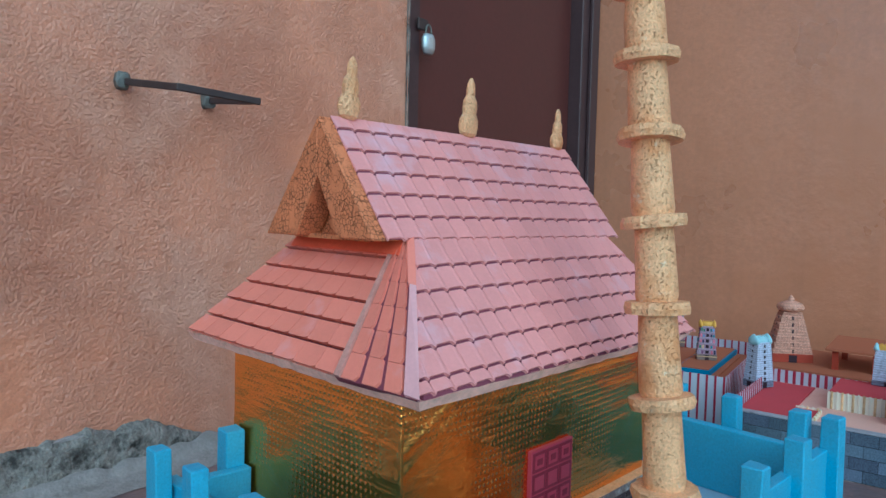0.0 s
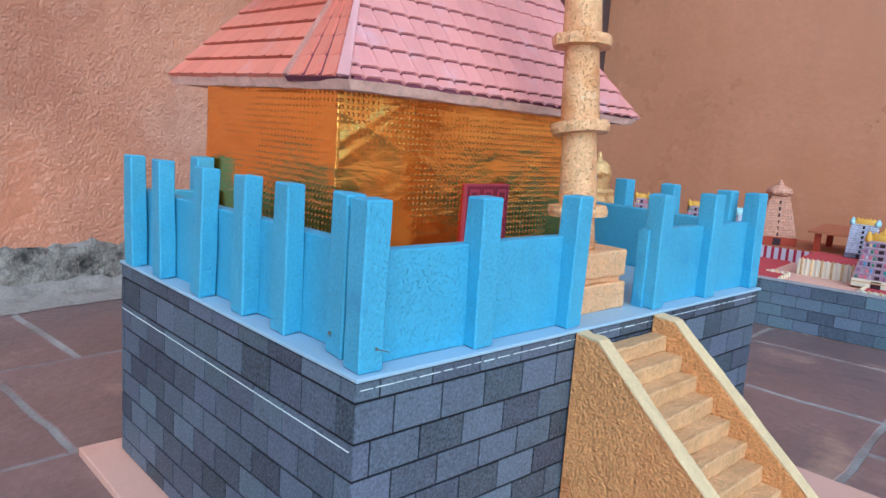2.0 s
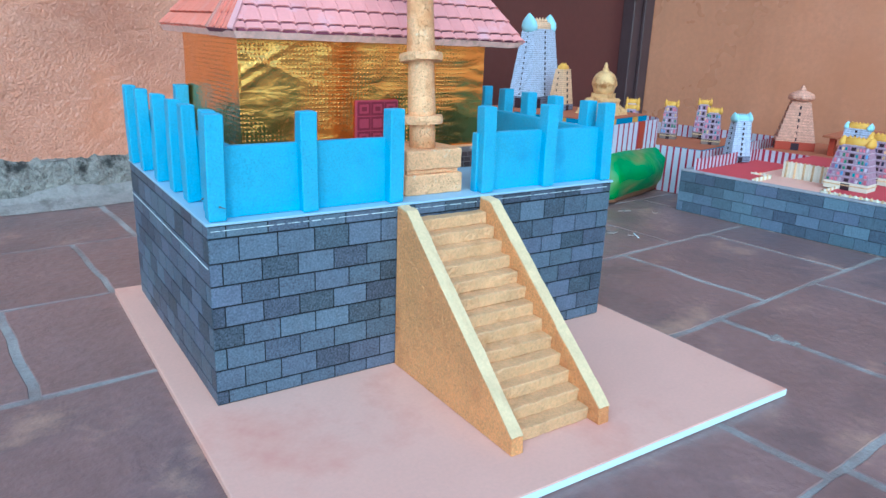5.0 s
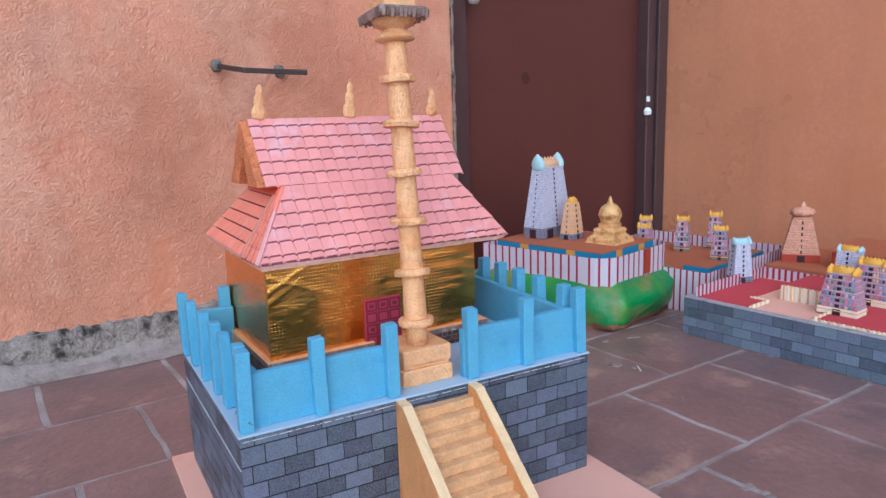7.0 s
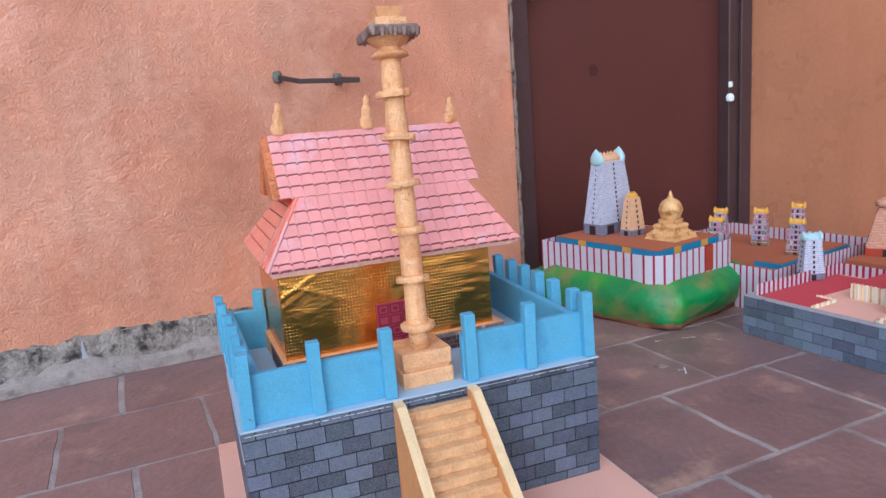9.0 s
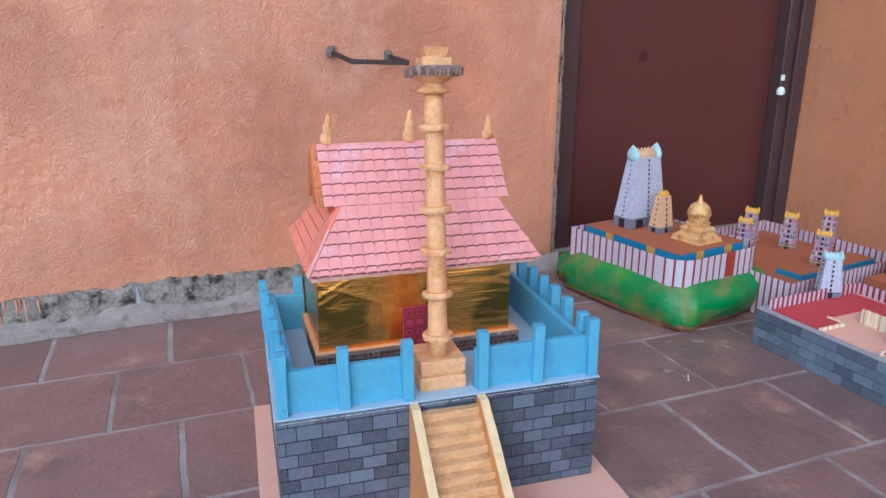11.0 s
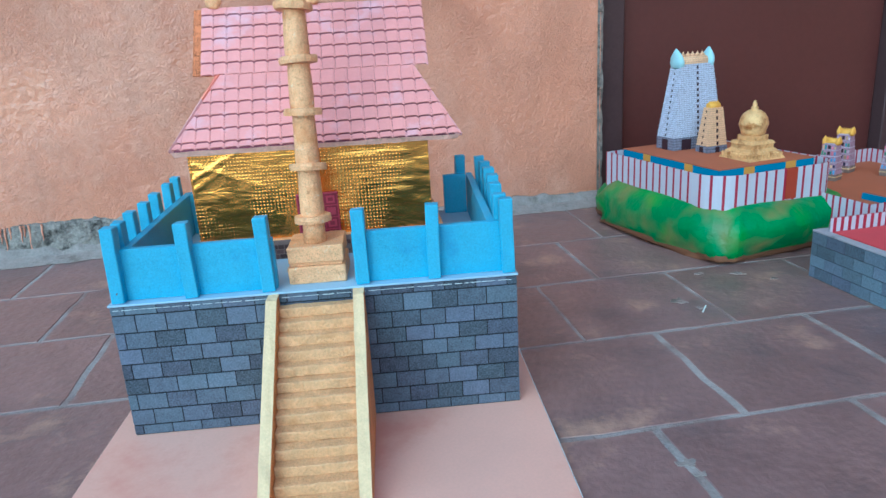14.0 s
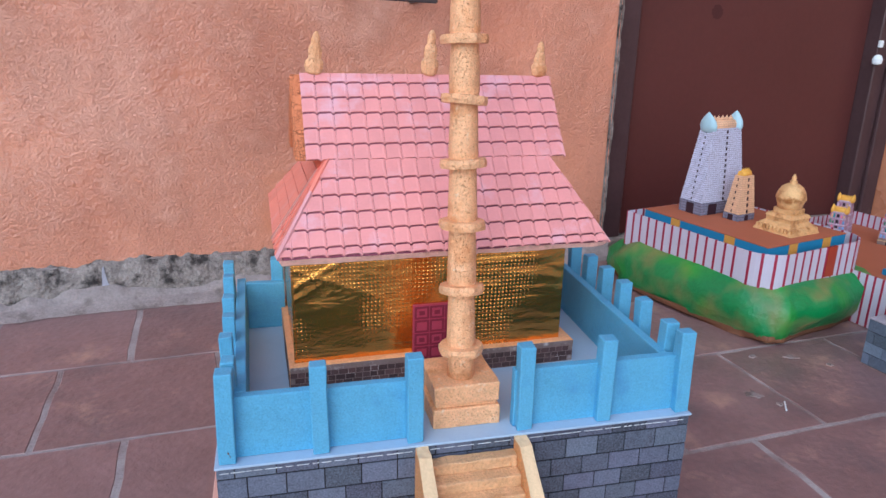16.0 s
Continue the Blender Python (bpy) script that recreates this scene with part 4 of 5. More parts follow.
cap = part("capital", up_pillar(turned([(0.0160, 0.466), (0.0300, 0.470), (0.0290, 0.4745), (0.0165, 0.4830), (0.0180, 0.4850), (0.0285, 0.4900), (0.0360, 0.5010), (0.0360, 0.5050), (0.01, 0.5055)], 24, wobble=0.04)), CORKGOLD, pillar, smooth=True)
bm = box(-0.0400, -0.0400, 0.4985, 0.0400, 0.0400, 0.5130, 0.003)
part("platform", up_pillar(bm), BANDLIGHT, cap, "dark platform with a printed brick band")
me = mesh_of(box(-0.0023, -0.0006, 0, 0.0023, 0.0002, 0.0120), BANDPALE, "band_brick")
for side in range(4):
    for k in range(11):
        m = PLACE[cap].inverted() @ PM @ pose(0, 0, 0, 0, 0, 90 * side) @ pose(-0.0350 + k * 0.0070, -0.0404, 0.4962 + 0.0015 * math.sin(k * 2.3 + side), 8)
        piece("brick", me, cap, m)
part("top_block", up_pillar(rough_up(box(-0.0255, -0.0255, 0.5132, 0.0255, 0.0255, 0.5270, 0.001), 0.0008, 50)), CORKGOLD, cap)
part("top_block", up_pillar(hexa([(-0.023, -0.023, 0.543), (0.023, -0.023, 0.543), (0.023, 0.023, 0.543), (-0.023, 0.023, 0.543)],
                                 [(-0.016, -0.016, 0.5272), (0.016, -0.016, 0.5272), (0.016, 0.016, 0.5272), (-0.016, 0.016, 0.5272)])), CORKGOLD, cap)

# ---------------------------------------------------------------- small temple models behind
FIGURES = ("rose", "rose", "plum", "pearl", "ink", "teal", "leaf", "sky", "sand", "rose", "pearl")


def tower(name, x, y, z, rz, w, d, w2, d2, h, tiers, skin, base, crest, horn, label, niches=1, murals=False, horns=True, seed=1, group="", bulb=False):
    """A tapering gateway tower: printed base with doorways, storeys with thin cornices and niches, a barrel crest with two end horns."""
    t = thing(name, x, y, z, rz, label, "tower model", group)
    bh = h * (0.15 if murals else 0.13)
    part("base", box(-w / 2, -d / 2, 0, w / 2, d / 2, bh, 0.001), base, t, local=True)
    for sx in ((0,) if w < 0.12 else (-0.24, 0.24)):
        part("entrance", box(w * (sx - 0.10), -d / 2 - 0.0008, 0.0002, w * (sx + 0.10), -d / 2 + 0.001, bh * 0.85), DARK, t, local=True)
    part("entrance", box(-w / 2 - 0.0008, -d * 0.16, 0.0002, -w / 2 + 0.001, d * 0.16, bh * 0.85), DARK, t, local=True)
    if murals:
        part("base_band", box(-w / 2 - 0.001, -d / 2 - 0.001, bh * 0.55, w / 2 + 0.001, d / 2 + 0.001, bh * 0.70), MURAL["sand"], t, local=True)
    top = h * (0.72 if bulb else 0.86)
    r = random.Random(seed)

    def size(f):
        return w + (w2 - w) * f, d + (d2 - d) * f, bh + (top - bh) * f

    for i in range(tiers):
        wa, da, za = size(i / tiers)
        wb, db, zb = size((i + 1) / tiers)
        zc = zb - (zb - za) * 0.16
        k = 0.982 if w > 0.09 else 0.965
        part("storey", hexa([(-wb / 2 * k, -db / 2 * k, zc), (wb / 2 * k, -db / 2 * k, zc), (wb / 2 * k, db / 2 * k, zc), (-wb / 2 * k, db / 2 * k, zc)],
                            [(-wa / 2 * k, -da / 2 * k, za), (wa / 2 * k, -da / 2 * k, za), (wa / 2 * k, da / 2 * k, za), (-wa / 2 * k, da / 2 * k, za)]), skin, t, local=True)
        part("cornice", box(-wb / 2, -db / 2, zc + 0.0001, wb / 2, db / 2, zb - 0.0001, 0.0004), MURAL["pearl"] if murals else skin, t, local=True)
    for i in range(tiers):
        ww, dd, zc = size((i + 0.42) / tiers)
        s = (top - bh) / tiers
        if niches:
            nw = min(0.085 * ww, 0.0050) if murals else min(0.045 * ww, 0.0026)
            part("niche", box(-nw, -dd / 2 - 0.0006, zc - s * 0.30, nw, -dd / 2 + 0.003, zc + s * 0.24), DARK, t, local=True)
            part("niche", box(-ww / 2 - 0.0006, -nw * 0.6, zc - s * 0.22, -ww / 2 + 0.003, nw * 0.6, zc + s * 0.16), DARK, t, local=True)
        if murals or bulb:
            n = 10 if w > 0.07 else 6
            for k in range(n):
                u = (k - (n - 1) / 2) / n * 0.94
                for front in (1, 0):
                    span, out = (ww, dd) if front else (dd, ww)
                    if abs(u * span) < (0.0075 if murals and span > 0.05 else 0.004):
                        continue
                    hw, lo, hi = span * 0.30 / n, zc - s * r.uniform(0.30, 0.40), zc + s * r.uniform(0.05, 0.34)
                    mt = MURAL[r.choice(FIGURES)] if murals else skin
                    c = u * span + r.uniform(-0.2, 0.2) * hw
                    bx = (c - hw, -out / 2 - 0.0012, lo, c + hw, -out / 2 + 0.002, hi) if front else (-out / 2 - 0.0012, c - hw, lo, -out / 2 + 0.002, c + hw, hi)
                    part("figure" if murals else "relief", box(*bx, 0.0005), mt, t, local=True)
    if bulb:
        part("neck", box(-d2 * 0.62, -d2 * 0.50, top, d2 * 0.62, d2 * 0.50, top + h * 0.035, 0.001), skin, t, local=True)
        bm = turned([(d2 * 0.50, top + h * 0.03), (d2 * 0.76, top + h * 0.055), (d2 * 0.86, top + h * 0.10), (d2 * 0.78, top + h * 0.15), (d2 * 0.46, top + h * 0.185), (d2 * 0.20, top + h * 0.205), (d2 * 0.22, top + h * 0.23), (0.001, top + h * 0.29)], 16, wobble=0.10)
        part("dome", bm, crest, t, local=True, smooth=True)
        for k in range(8):
            bm = turned([(0.0008, 0.0), (d2 * 0.17, h * 0.02), (d2 * 0.18, h * 0.05), (0.0008, h * 0.09)], 8, sy=0.5)
            bmesh.ops.transform(bm, matrix=pose(0, 0, 0, 0, 0, 45 * k) @ pose(0, -d2 * 0.80, top + h * 0.055, -4), verts=bm.verts)
            part("leaf_relief", bm, crest, t, local=True, smooth=True)
        return t
    bm = turned([(d2 * 0.28, -w2 * 0.40), (d2 * 0.36, -w2 * 0.38), (d2 * 0.36, w2 * 0.38), (d2 * 0.28, w2 * 0.40)], 14)
    bmesh.ops.transform(bm, matrix=pose(0, 0, top + h * 0.020, 0, 90, 0), verts=bm.verts)
    c = part("crest", bm, crest, t, local=True, smooth=True)
    for k in range(5):
        kb = turned([(0.0004, 0), (w2 * 0.060, h * 0.008), (w2 * 0.065, h * 0.022), (w2 * 0.025, h * 0.036), (w2 * 0.006, h * 0.055)], 8)
        bmesh.ops.transform(kb, matrix=pose((k - 2) * w2 * 0.145, 0, top + h * 0.016 + d2 * 0.32), verts=kb.verts)
        part("kalasha", kb, crest, c, local=True, smooth=True)
    if horns:
        for s in (-1, 1):
            bm = turned([(d2 * 0.40, 0.0), (d2 * 0.58, h * 0.025), (d2 * 0.62, h * 0.065), (d2 * 0.54, h * 0.110), (d2 * 0.36, h * 0.150), (d2 * 0.16, h * 0.185), (0.0004, h * 0.205)], 14, sx=0.42)
            bmesh.ops.transform(bm, matrix=pose(s * w2 * 0.44, 0, top - h * 0.040, 0, 7 * s), verts=bm.verts)
            part("horn", bm, horn, t, local=True, smooth=True)
    return t


def fence(parent, path, z0, z1, step, closed=False, skin=None, edge=0.0012, ratio=0.3, skip=()):
    """A striped paper fence along a path of plan points: a white band and a raised stripe at each step."""
    skin = skin or FENCEWHITE
    pts = [Vector((x, y, 0)) for x, y in path]
    if closed:
        pts.append(pts[0])
    bm = bmesh.new()
    rows = []
    for i, p in enumerate(pts):
        a = pts[max(i - 1, 0)] if not (closed and i == 0) else pts[-2]
        c = pts[min(i + 1, len(pts) - 1)] if not (closed and i == len(pts) - 1) else pts[1]
        d = (c - a).normalized()
        nn = Vector((d.y, -d.x, 0))
        o, q = p + nn * edge, p - nn * edge
        rows.append([bm.verts.new((*v.xy, z)) for v, z in ((o, z0), (o, z1), (q, z1), (q, z0))])
    for p, q in zip(rows, rows[1:]):
        for i in range(4):
            bm.faces.new((p[i], q[i], q[(i + 1) % 4], p[(i + 1) % 4]))
    bm.faces.new(rows[0][::-1]), bm.faces.new(rows[-1])
    bmesh.ops.recalc_face_normals(bm, faces=bm.faces)
    band = part("fence_band", bm, skin, parent, "white paper fence with crimson stripes")
    inv = PLACE[band].inverted()
    w = step * ratio
    me = mesh_of(box(-w / 2, -edge - 0.0006, z0 + 0.0002, w / 2, edge + 0.0006, z1 + 0.0006), FENCERED, "stripe")
    left, total = step * 0.5, 0.0
    for p, q in zip(pts, pts[1:]):
        d = q - p
        L = d.length
        while left < L:
            c = p + d * (left / L)
            if not any(a < total + left < b for a, b in skip):
                piece("stripe", me, band, inv @ pose(c.x, c.y, 0, 0, 0, math.degrees(math.atan2(d.y, d.x))))
            left += step
        left -= L
        total += L
    return band


def rounded(a0, b0, a1, b1, r, n=6, corners=(1, 1, 1, 1)):
    """A rounded rectangle, anticlockwise from the lower left corner."""
    out = []
    for k, (cx, cy, s) in enumerate(((a0 + r, b0 + r, 180), (a1 - r, b0 + r, 270), (a1 - r, b1 - r, 0), (a0 + r, b1 - r, 90))):
        if corners[k]:
            out += [(cx + r * math.cos(radians(s + 90 * i / n)), cy + r * math.sin(radians(s + 90 * i / n))) for i in range(n + 1)]
        else:
            out.append(((a0, a1, a1, a0)[k], (b0, b0, b1, b1)[k]))
    return out


# --- the model on a green hill
HA = 15.0
ca, sa = math.cos(radians(HA)), math.sin(radians(HA))


def ab(a, b):
    return (a * ca - b * sa, a * sa + b * ca)


hx, hy = ab(1.478, 0.50)
hill_model = thing("hill_temple_model", hx, hy, GZ, HA, "temple model on a glossy green hill with striped fence", "temple model")


def hill(rows_=((0.016, 0.0), (0.038, 0.010), (0.051, 0.036), (0.053, 0.072), (0.040, 0.102), (0.016, 0.124), (-0.006, 0.1325), (-0.05, 0.1345)), cap=True):
    """A lumpy moulded mound with steep sides."""
    bm = bmesh.new()
    n = 96
    rows = []
    for k, (grow, z) in enumerate(rows_):
        row = []
        base = rounded(1.292, 0.266, 1.694, 0.755, 0.085, 8)
        m = len(base)
        for i in range(n):
            f = i * m / n
            p, q = base[int(f) % m], base[(int(f) + 1) % m]
            a, b = p[0] + (q[0] - p[0]) * (f % 1), p[1] + (q[1] - p[1]) * (f % 1)
            d = Vector((a - 1.478, b - 0.51))
            e = d.normalized()
            lump = 0.056 * noise.noise((a * 7, b * 7, z * 5)) + 0.040 * noise.noise((a * 20, b * 20, z * 18)) + 0.008 * noise.noise((a * 60, b * 60, z * 50)) if 0 < k < 6 else 0.012 * noise.noise((a * 9, b * 9, 0))
            g = grow + lump
            if k >= 3:
                g = max(g, grow - 0.016)
                if a > 1.60 and b > 0.33:
                    g = min(g, 0.004)
            row.append(bm.verts.new((*ab(a + e.x * g, b + e.y * g), GZ + z * (1 + 0.05 * noise.noise((a * 12, b * 12, 3))) if k else GZ)))
        rows.append(row)
    for p, q in zip(rows, rows[1:]):
        for i in range(n):
            bm.faces.new((p[i], p[(i + 1) % n], q[(i + 1) % n], q[i]))
    if cap:
        bm.faces.new(rows[-1])
    return bm


part("hill", hill(), GREEN, hill_model, "lumpy green and brown painted hill", smooth=True)
part("hill_rim", hill(((0.020, 0.0), (0.0400, 0.008), (0.0430, 0.022)), False), HILLEDGE, hill_model, "bare brown lower rim", smooth=True)
fence(hill_model, [ab(a, b) for a, b in rounded(1.300, 0.268, 1.688, 0.745, 0.074, 8, (1, 1, 0, 0))], 0.100, 0.199, 0.0290, closed=True, ratio=0.22)
gate = box(0, -0.0032, 0.122, 0.034, 0.0032, 0.199)
bmesh.ops.transform(gate, matrix=pose(*ab(1.508, 0.268), 0, 0, 0, HA), verts=gate.verts)
part("gate", gate, REDBROWN, hill_model, "red brown gate panel")
bm = bmesh.new()
plat = [ab(a, b) for a, b in ((1.338, 0.308), (1.635, 0.308), (1.635, 0.715), (1.338, 0.715))]
deck = part("platform", prism(plat, "z", 0.122, 0.2065), TEAL, hill_model, "platform with blue paper sides")
plat2 = [ab(a, b) for a, b in ((1.3365, 0.3065), (1.6365, 0.3065), (1.6365, 0.7165), (1.3365, 0.7165))]
part("platform_top", prism(plat2, "z", 0.2067, 0.2088), BROWNFLOOR, deck, "rust brown platform top")
for a, b, rz in ((1.43, 0.3075, 0), (1.56, 0.3075, 0), (1.3375, 0.42, -90), (1.3375, 0.60, -90)):
    bm = box(-0.016, -0.0007, 0.176, 0.016, 0.0004, 0.2062)
    bmesh.ops.transform(bm, matrix=pose(*ab(a, b), 0, 0, 0, HA + rz), verts=bm.verts)
    part("ochre_panel", bm, OCHRE, deck)
DZ = 0.2090
tower("gateway_tower", 1.285, 0.994, DZ, HA, 0.164, 0.080, 0.110, 0.046, 0.272, 13, LILAC, GREYBASE, TAN, AQUA, "tall pale lilac gateway tower with aqua horns")
tower("gateway_tower", 1.308, 0.896, DZ, HA, 0.066, 0.050, 0.044, 0.028, 0.140, 6, TAN, GREYBASE, YELLOW, TAN, "small tan gateway tower on the hill model", horns=False)
dome = thing("golden_dome", 1.360, 0.772, DZ, HA, "gold-painted domed sanctum with a pointed finial", "dome model")
for w0, w1, z0, z1 in ((0.056, 0.054, 0.0, 0.006), (0.050, 0.046, 0.006, 0.020), (0.044, 0.038, 0.020, 0.026), (0.036, 0.036, 0.026, 0.038), (0.039, 0.034, 0.038, 0.046), (0.026, 0.026, 0.046, 0.060)):
    part("plinth_step", hexa([(-w1, -w1, z1), (w1, -w1, z1), (w1, w1, z1), (-w1, w1, z1)], [(-w0, -w0, z0), (w0, -w0, z0), (w0, w0, z0), (-w0, w0, z0)]), GOLDPAINT, dome, local=True)
for k in range(10):
    for rz in (0, -90):
        me = box(-0.0035, -0.0560, 0.004, 0.0035, -0.0470, 0.017, 0.002)
        bmesh.ops.transform(me, matrix=pose(0, 0, 0, 0, 0, rz) @ pose((k - 4.5) * 0.0103, 0, 0), verts=me.verts)
        part("petal", me, GOLDPAINT, dome, local=True)
drum = turned([(0.026, 0.058), (0.030, 0.064), (0.031, 0.070), (0.0345, 0.080), (0.0355, 0.090), (0.033, 0.102), (0.026, 0.114), (0.016, 0.121), (0.008, 0.124), (0.010, 0.128), (0.005, 0.133), (0.0065, 0.137), (0.0015, 0.147)], 24)
part("dome", drum, GOLDPAINT, dome, local=True, smooth=True)
for k in range(8):
    bm = turned([(0.001, 0.0), (0.011, 0.006), (0.0125, 0.014), (0.007, 0.024), (0.0008, 0.033)], 10, sy=0.42)
    bmesh.ops.transform(bm, matrix=pose(0, 0, 0, 0, 0, 45 * k + 22) @ pose(0, -0.0338, 0.078, -12), verts=bm.verts)
    part("leaf_relief", bm, GOLDPAINT, dome, local=True, smooth=True)

# --- the court model behind it
court = thing("court_temple_model", 1.76, 0.86, GZ, 12, "low courtyard temple model with striped fence", "temple model")
CF, CR, CB, CL = (1.530, 0.530), (2.090, 0.650), (1.985, 1.190), (1.425, 1.070)
part("body", prism([CF, CR, CB, CL], "z", GZ, 0.083), BROWNFLOOR, court)
fence(court, [CL, CF, CR, CB], GZ + 0.001, 0.125, 0.0215, closed=True, ratio=0.25)
part("court_floor", prism([(1.60, 0.60), (2.02, 0.69), (1.94, 1.12), (1.52, 1.03)], "z", 0.0832, 0.088), BROWNFLOOR, court, "rust brown floor")
part("blue_block", prism([(1.66, 0.63), (2.04, 0.71), (2.02, 0.80), (1.64, 0.72)], "z", 0.0881, 0.104), TEAL, court)
part("blue_block_top", prism([(1.665, 0.635), (2.035, 0.714), (2.017, 0.795), (1.645, 0.717)], "z", 0.1042, 0.1065), BROWNFLOOR, court)
for i, (x, y, z, h) in enumerate(((1.885, 0.945, 0.0882, 0.135), (2.035, 0.920, 0.0882, 0.140), (1.800, 0.705, 0.1067, 0.118), (1.80, 1.05, 0.0882, 0.135), (1.70, 0.96, 0.0882, 0.125))):
    tower("gateway_tower", x, y, z, 12 - 70, 0.056, 0.040, 0.040, 0.026, h, 5, FIGURED, BANDLIGHT, YELLOW, YELLOW, "small colourful gateway tower with a yellow crest", murals=True, seed=11 + i, group="court towers")

# --- the long model with a printed stone base
BA = 7.6
LM = pose(1.346, 0.454, GZ, 0, 0, BA)
long_model = thing("long_temple_model", 1.346, 0.454, GZ, BA, "long temple model with red floors on printed stone", "temple model")
LW, LD, LH = 0.385, 1.10, 0.1105


def lbox(x0, y0, z0, x1, y1, z1, bevel=0.0):
    return box(x0, y0, z0, x1, y1, z1, bevel)


part("core", lbox(0.0012, -LD, 0, LW, -0.0012, LH - 0.0125), JOINT, long_model, local=True)
part("core_edge", lbox(0.0012, -LD, LH - 0.0124, 0.0180, -0.0012, LH - 0.0040), JOINT, long_model, local=True)
part("rim", lbox(-0.0006, -LD, LH - 0.0038, 0.020, -0.0004, LH, 0.0006), RIM, long_model, "pale grey paper rim", local=True)
part("rim", lbox(0.0202, -0.020, LH - 0.0038, LW, -0.0004, LH, 0.0006), RIM, long_model, "pale grey paper rim", local=True)
part("white_foot", lbox(-0.0008, -LD, 0, 0.0010, -0.001, 0.0012), BANDLIGHT, long_model, local=True)
part("inner_floor", lbox(0.0204, -LD, LH - 0.0118, LW, -0.0204, LH - 0.006), PINKBOARD, long_model, local=True)
FZ = LH - 0.006
for x0, y0, x1, y1, z1 in ((0.030, -0.130, 0.360, -0.028, 0.004), (0.030, -0.180, 0.120, -0.1302, 0.004), (0.180, -0.330, 0.340, -0.190, 0.040), (0.030, -0.520, 0.345, -0.345, 0.004), (0.030, -1.05, 0.345, -0.54, 0.006)):
    part("red_floor", lbox(x0, y0, FZ + 0.0002, x1, y1, FZ + z1), REDFLOOR, long_model, "red felt floor", local=True)
    if z1 > 0.02:
        part("red_floor", lbox(x0 - 0.001, y0 - 0.001, FZ + z1 + 0.0002, x1 + 0.001, y1 + 0.001, FZ + z1 + 0.002), REDFLOOR, long_model, local=True)


def lfence(path, z0, z1, step, ratio=0.29):
    fence(long_model, [(LM @ Vector((x, y, 0))).xy[:] for x, y in path], GZ + z0, GZ + z1, step, ratio=ratio)


lfence([(0.024, -0.024), (LW - 0.004, -0.024), (LW - 0.004, -LD + 0.01)], FZ, LH + 0.028, 0.0190, 0.4)


def low_wall(path, h, skin):
    for (x0, y0), (x1, y1) in zip(path, path[1:]):
        a, c = sorted((x0, x1)), sorted((y0, y1))
        part("low_wall", lbox(a[0] - 0.002, c[0] - 0.002, FZ, a[1] + 0.002, c[1] + 0.002, FZ + h), skin, long_model, "cream corrugated low wall", local=True)
        L = max(a[1] - a[0], c[1] - c[0])
        for k in range(int(L / 0.011)):
            u = 0.005 + k * 0.011
            x, y = (a[0] + u, c[0] - 0.002) if a[1] - a[0] > c[1] - c[0] else (a[0] - 0.002, c[0] + u)
            part("rib", turned([(0.0028, FZ), (0.0028, FZ + h + 0.001), (0.001, FZ + h + 0.003)], 7, cx=x, cy=y), CREAM if k % 2 else MURAL["sand"], long_model, local=True)


low_wall([(0.178, -0.188), (0.178, -0.332), (0.342, -0.332)], 0.040, CREAM)
low_wall([(0.122, -0.132), (0.122, -0.182), (0.028, -0.182)], 0.008, CREAM)
low_wall([(0.028, -0.344), (0.028, -0.522)], 0.009, CREAM)
low_wall([(0.028, -0.343), (0.200, -0.343)], 0.009, CREAM)


def on_long(u, v):
    p = LM @ Vector((u, v, 0))
    return p.x, p.y


tower("gateway_tower", *on_long(0.265, -0.012), GZ + LH + 0.0002, BA - 30, 0.062, 0.044, 0.046, 0.030, 0.135, 7, LILAC, GREYBASE, AQUA, AQUA, "small pale lilac gateway tower with aqua horns")
tower("gateway_tower", *on_long(0.140, -0.362), GZ + FZ + 0.0045, BA - 90, 0.098, 0.056, 0.066, 0.036, 0.122, 6, FIGURED, CREAM, YELLOW, YELLOW, "colourful figured gateway tower with yellow crest", murals=True, seed=31, group="court towers")
tower("gateway_tower", *on_long(0.285, -0.374), GZ + FZ + 0.0045, BA - 90, 0.098, 0.056, 0.066, 0.036, 0.122, 6, FIGURED, CREAM, YELLOW, YELLOW, "colourful figured gateway tower with yellow crest", murals=True, seed=37, group="court towers")
tower("gateway_tower", *on_long(0.335, -0.292), GZ + FZ + 0.0425, BA - 90, 0.066, 0.044, 0.060, 0.030, 0.100, 6, LILAC, GREYBASE, YELLOW, AQUA, "pale blue gateway tower with a yellow crest")

# --- the peach tower and its hall near the right wall
hall_base = thing("hall_temple_model", 2.03, 0.44, GZ, BA, "rust brown stand holding a peach tower", "temple model")
part("stand", box(-0.17, -0.60, 0, 0.20, 0.145, 0.118), BROWNFLOOR, hall_base, local=True)
tower("gateway_tower", 1.983, 0.532, GZ + 0.1182, BA - 60, 0.115, 0.080, 0.060, 0.044, 0.197, 6, PEACH, REDBROWN, PEACH, PEACH, "peach-coloured carved gateway tower", horns=False, bulb=True)
shed = thing("open_hall", 2.04, 0.375, GZ + 0.1182, BA, "rust brown open hall with a flat sloping roof", "hall model")
part("roof", hexa([(-0.10, -0.20, 0.060), (0.13, -0.20, 0.068), (0.13, 0.055, 0.068), (-0.10, 0.055, 0.060)], [(-0.10, -0.20, 0.054), (0.13, -0.20, 0.062), (0.13, 0.055, 0.062), (-0.10, 0.055, 0.054)]), BROWNFLOOR, shed, local=True)
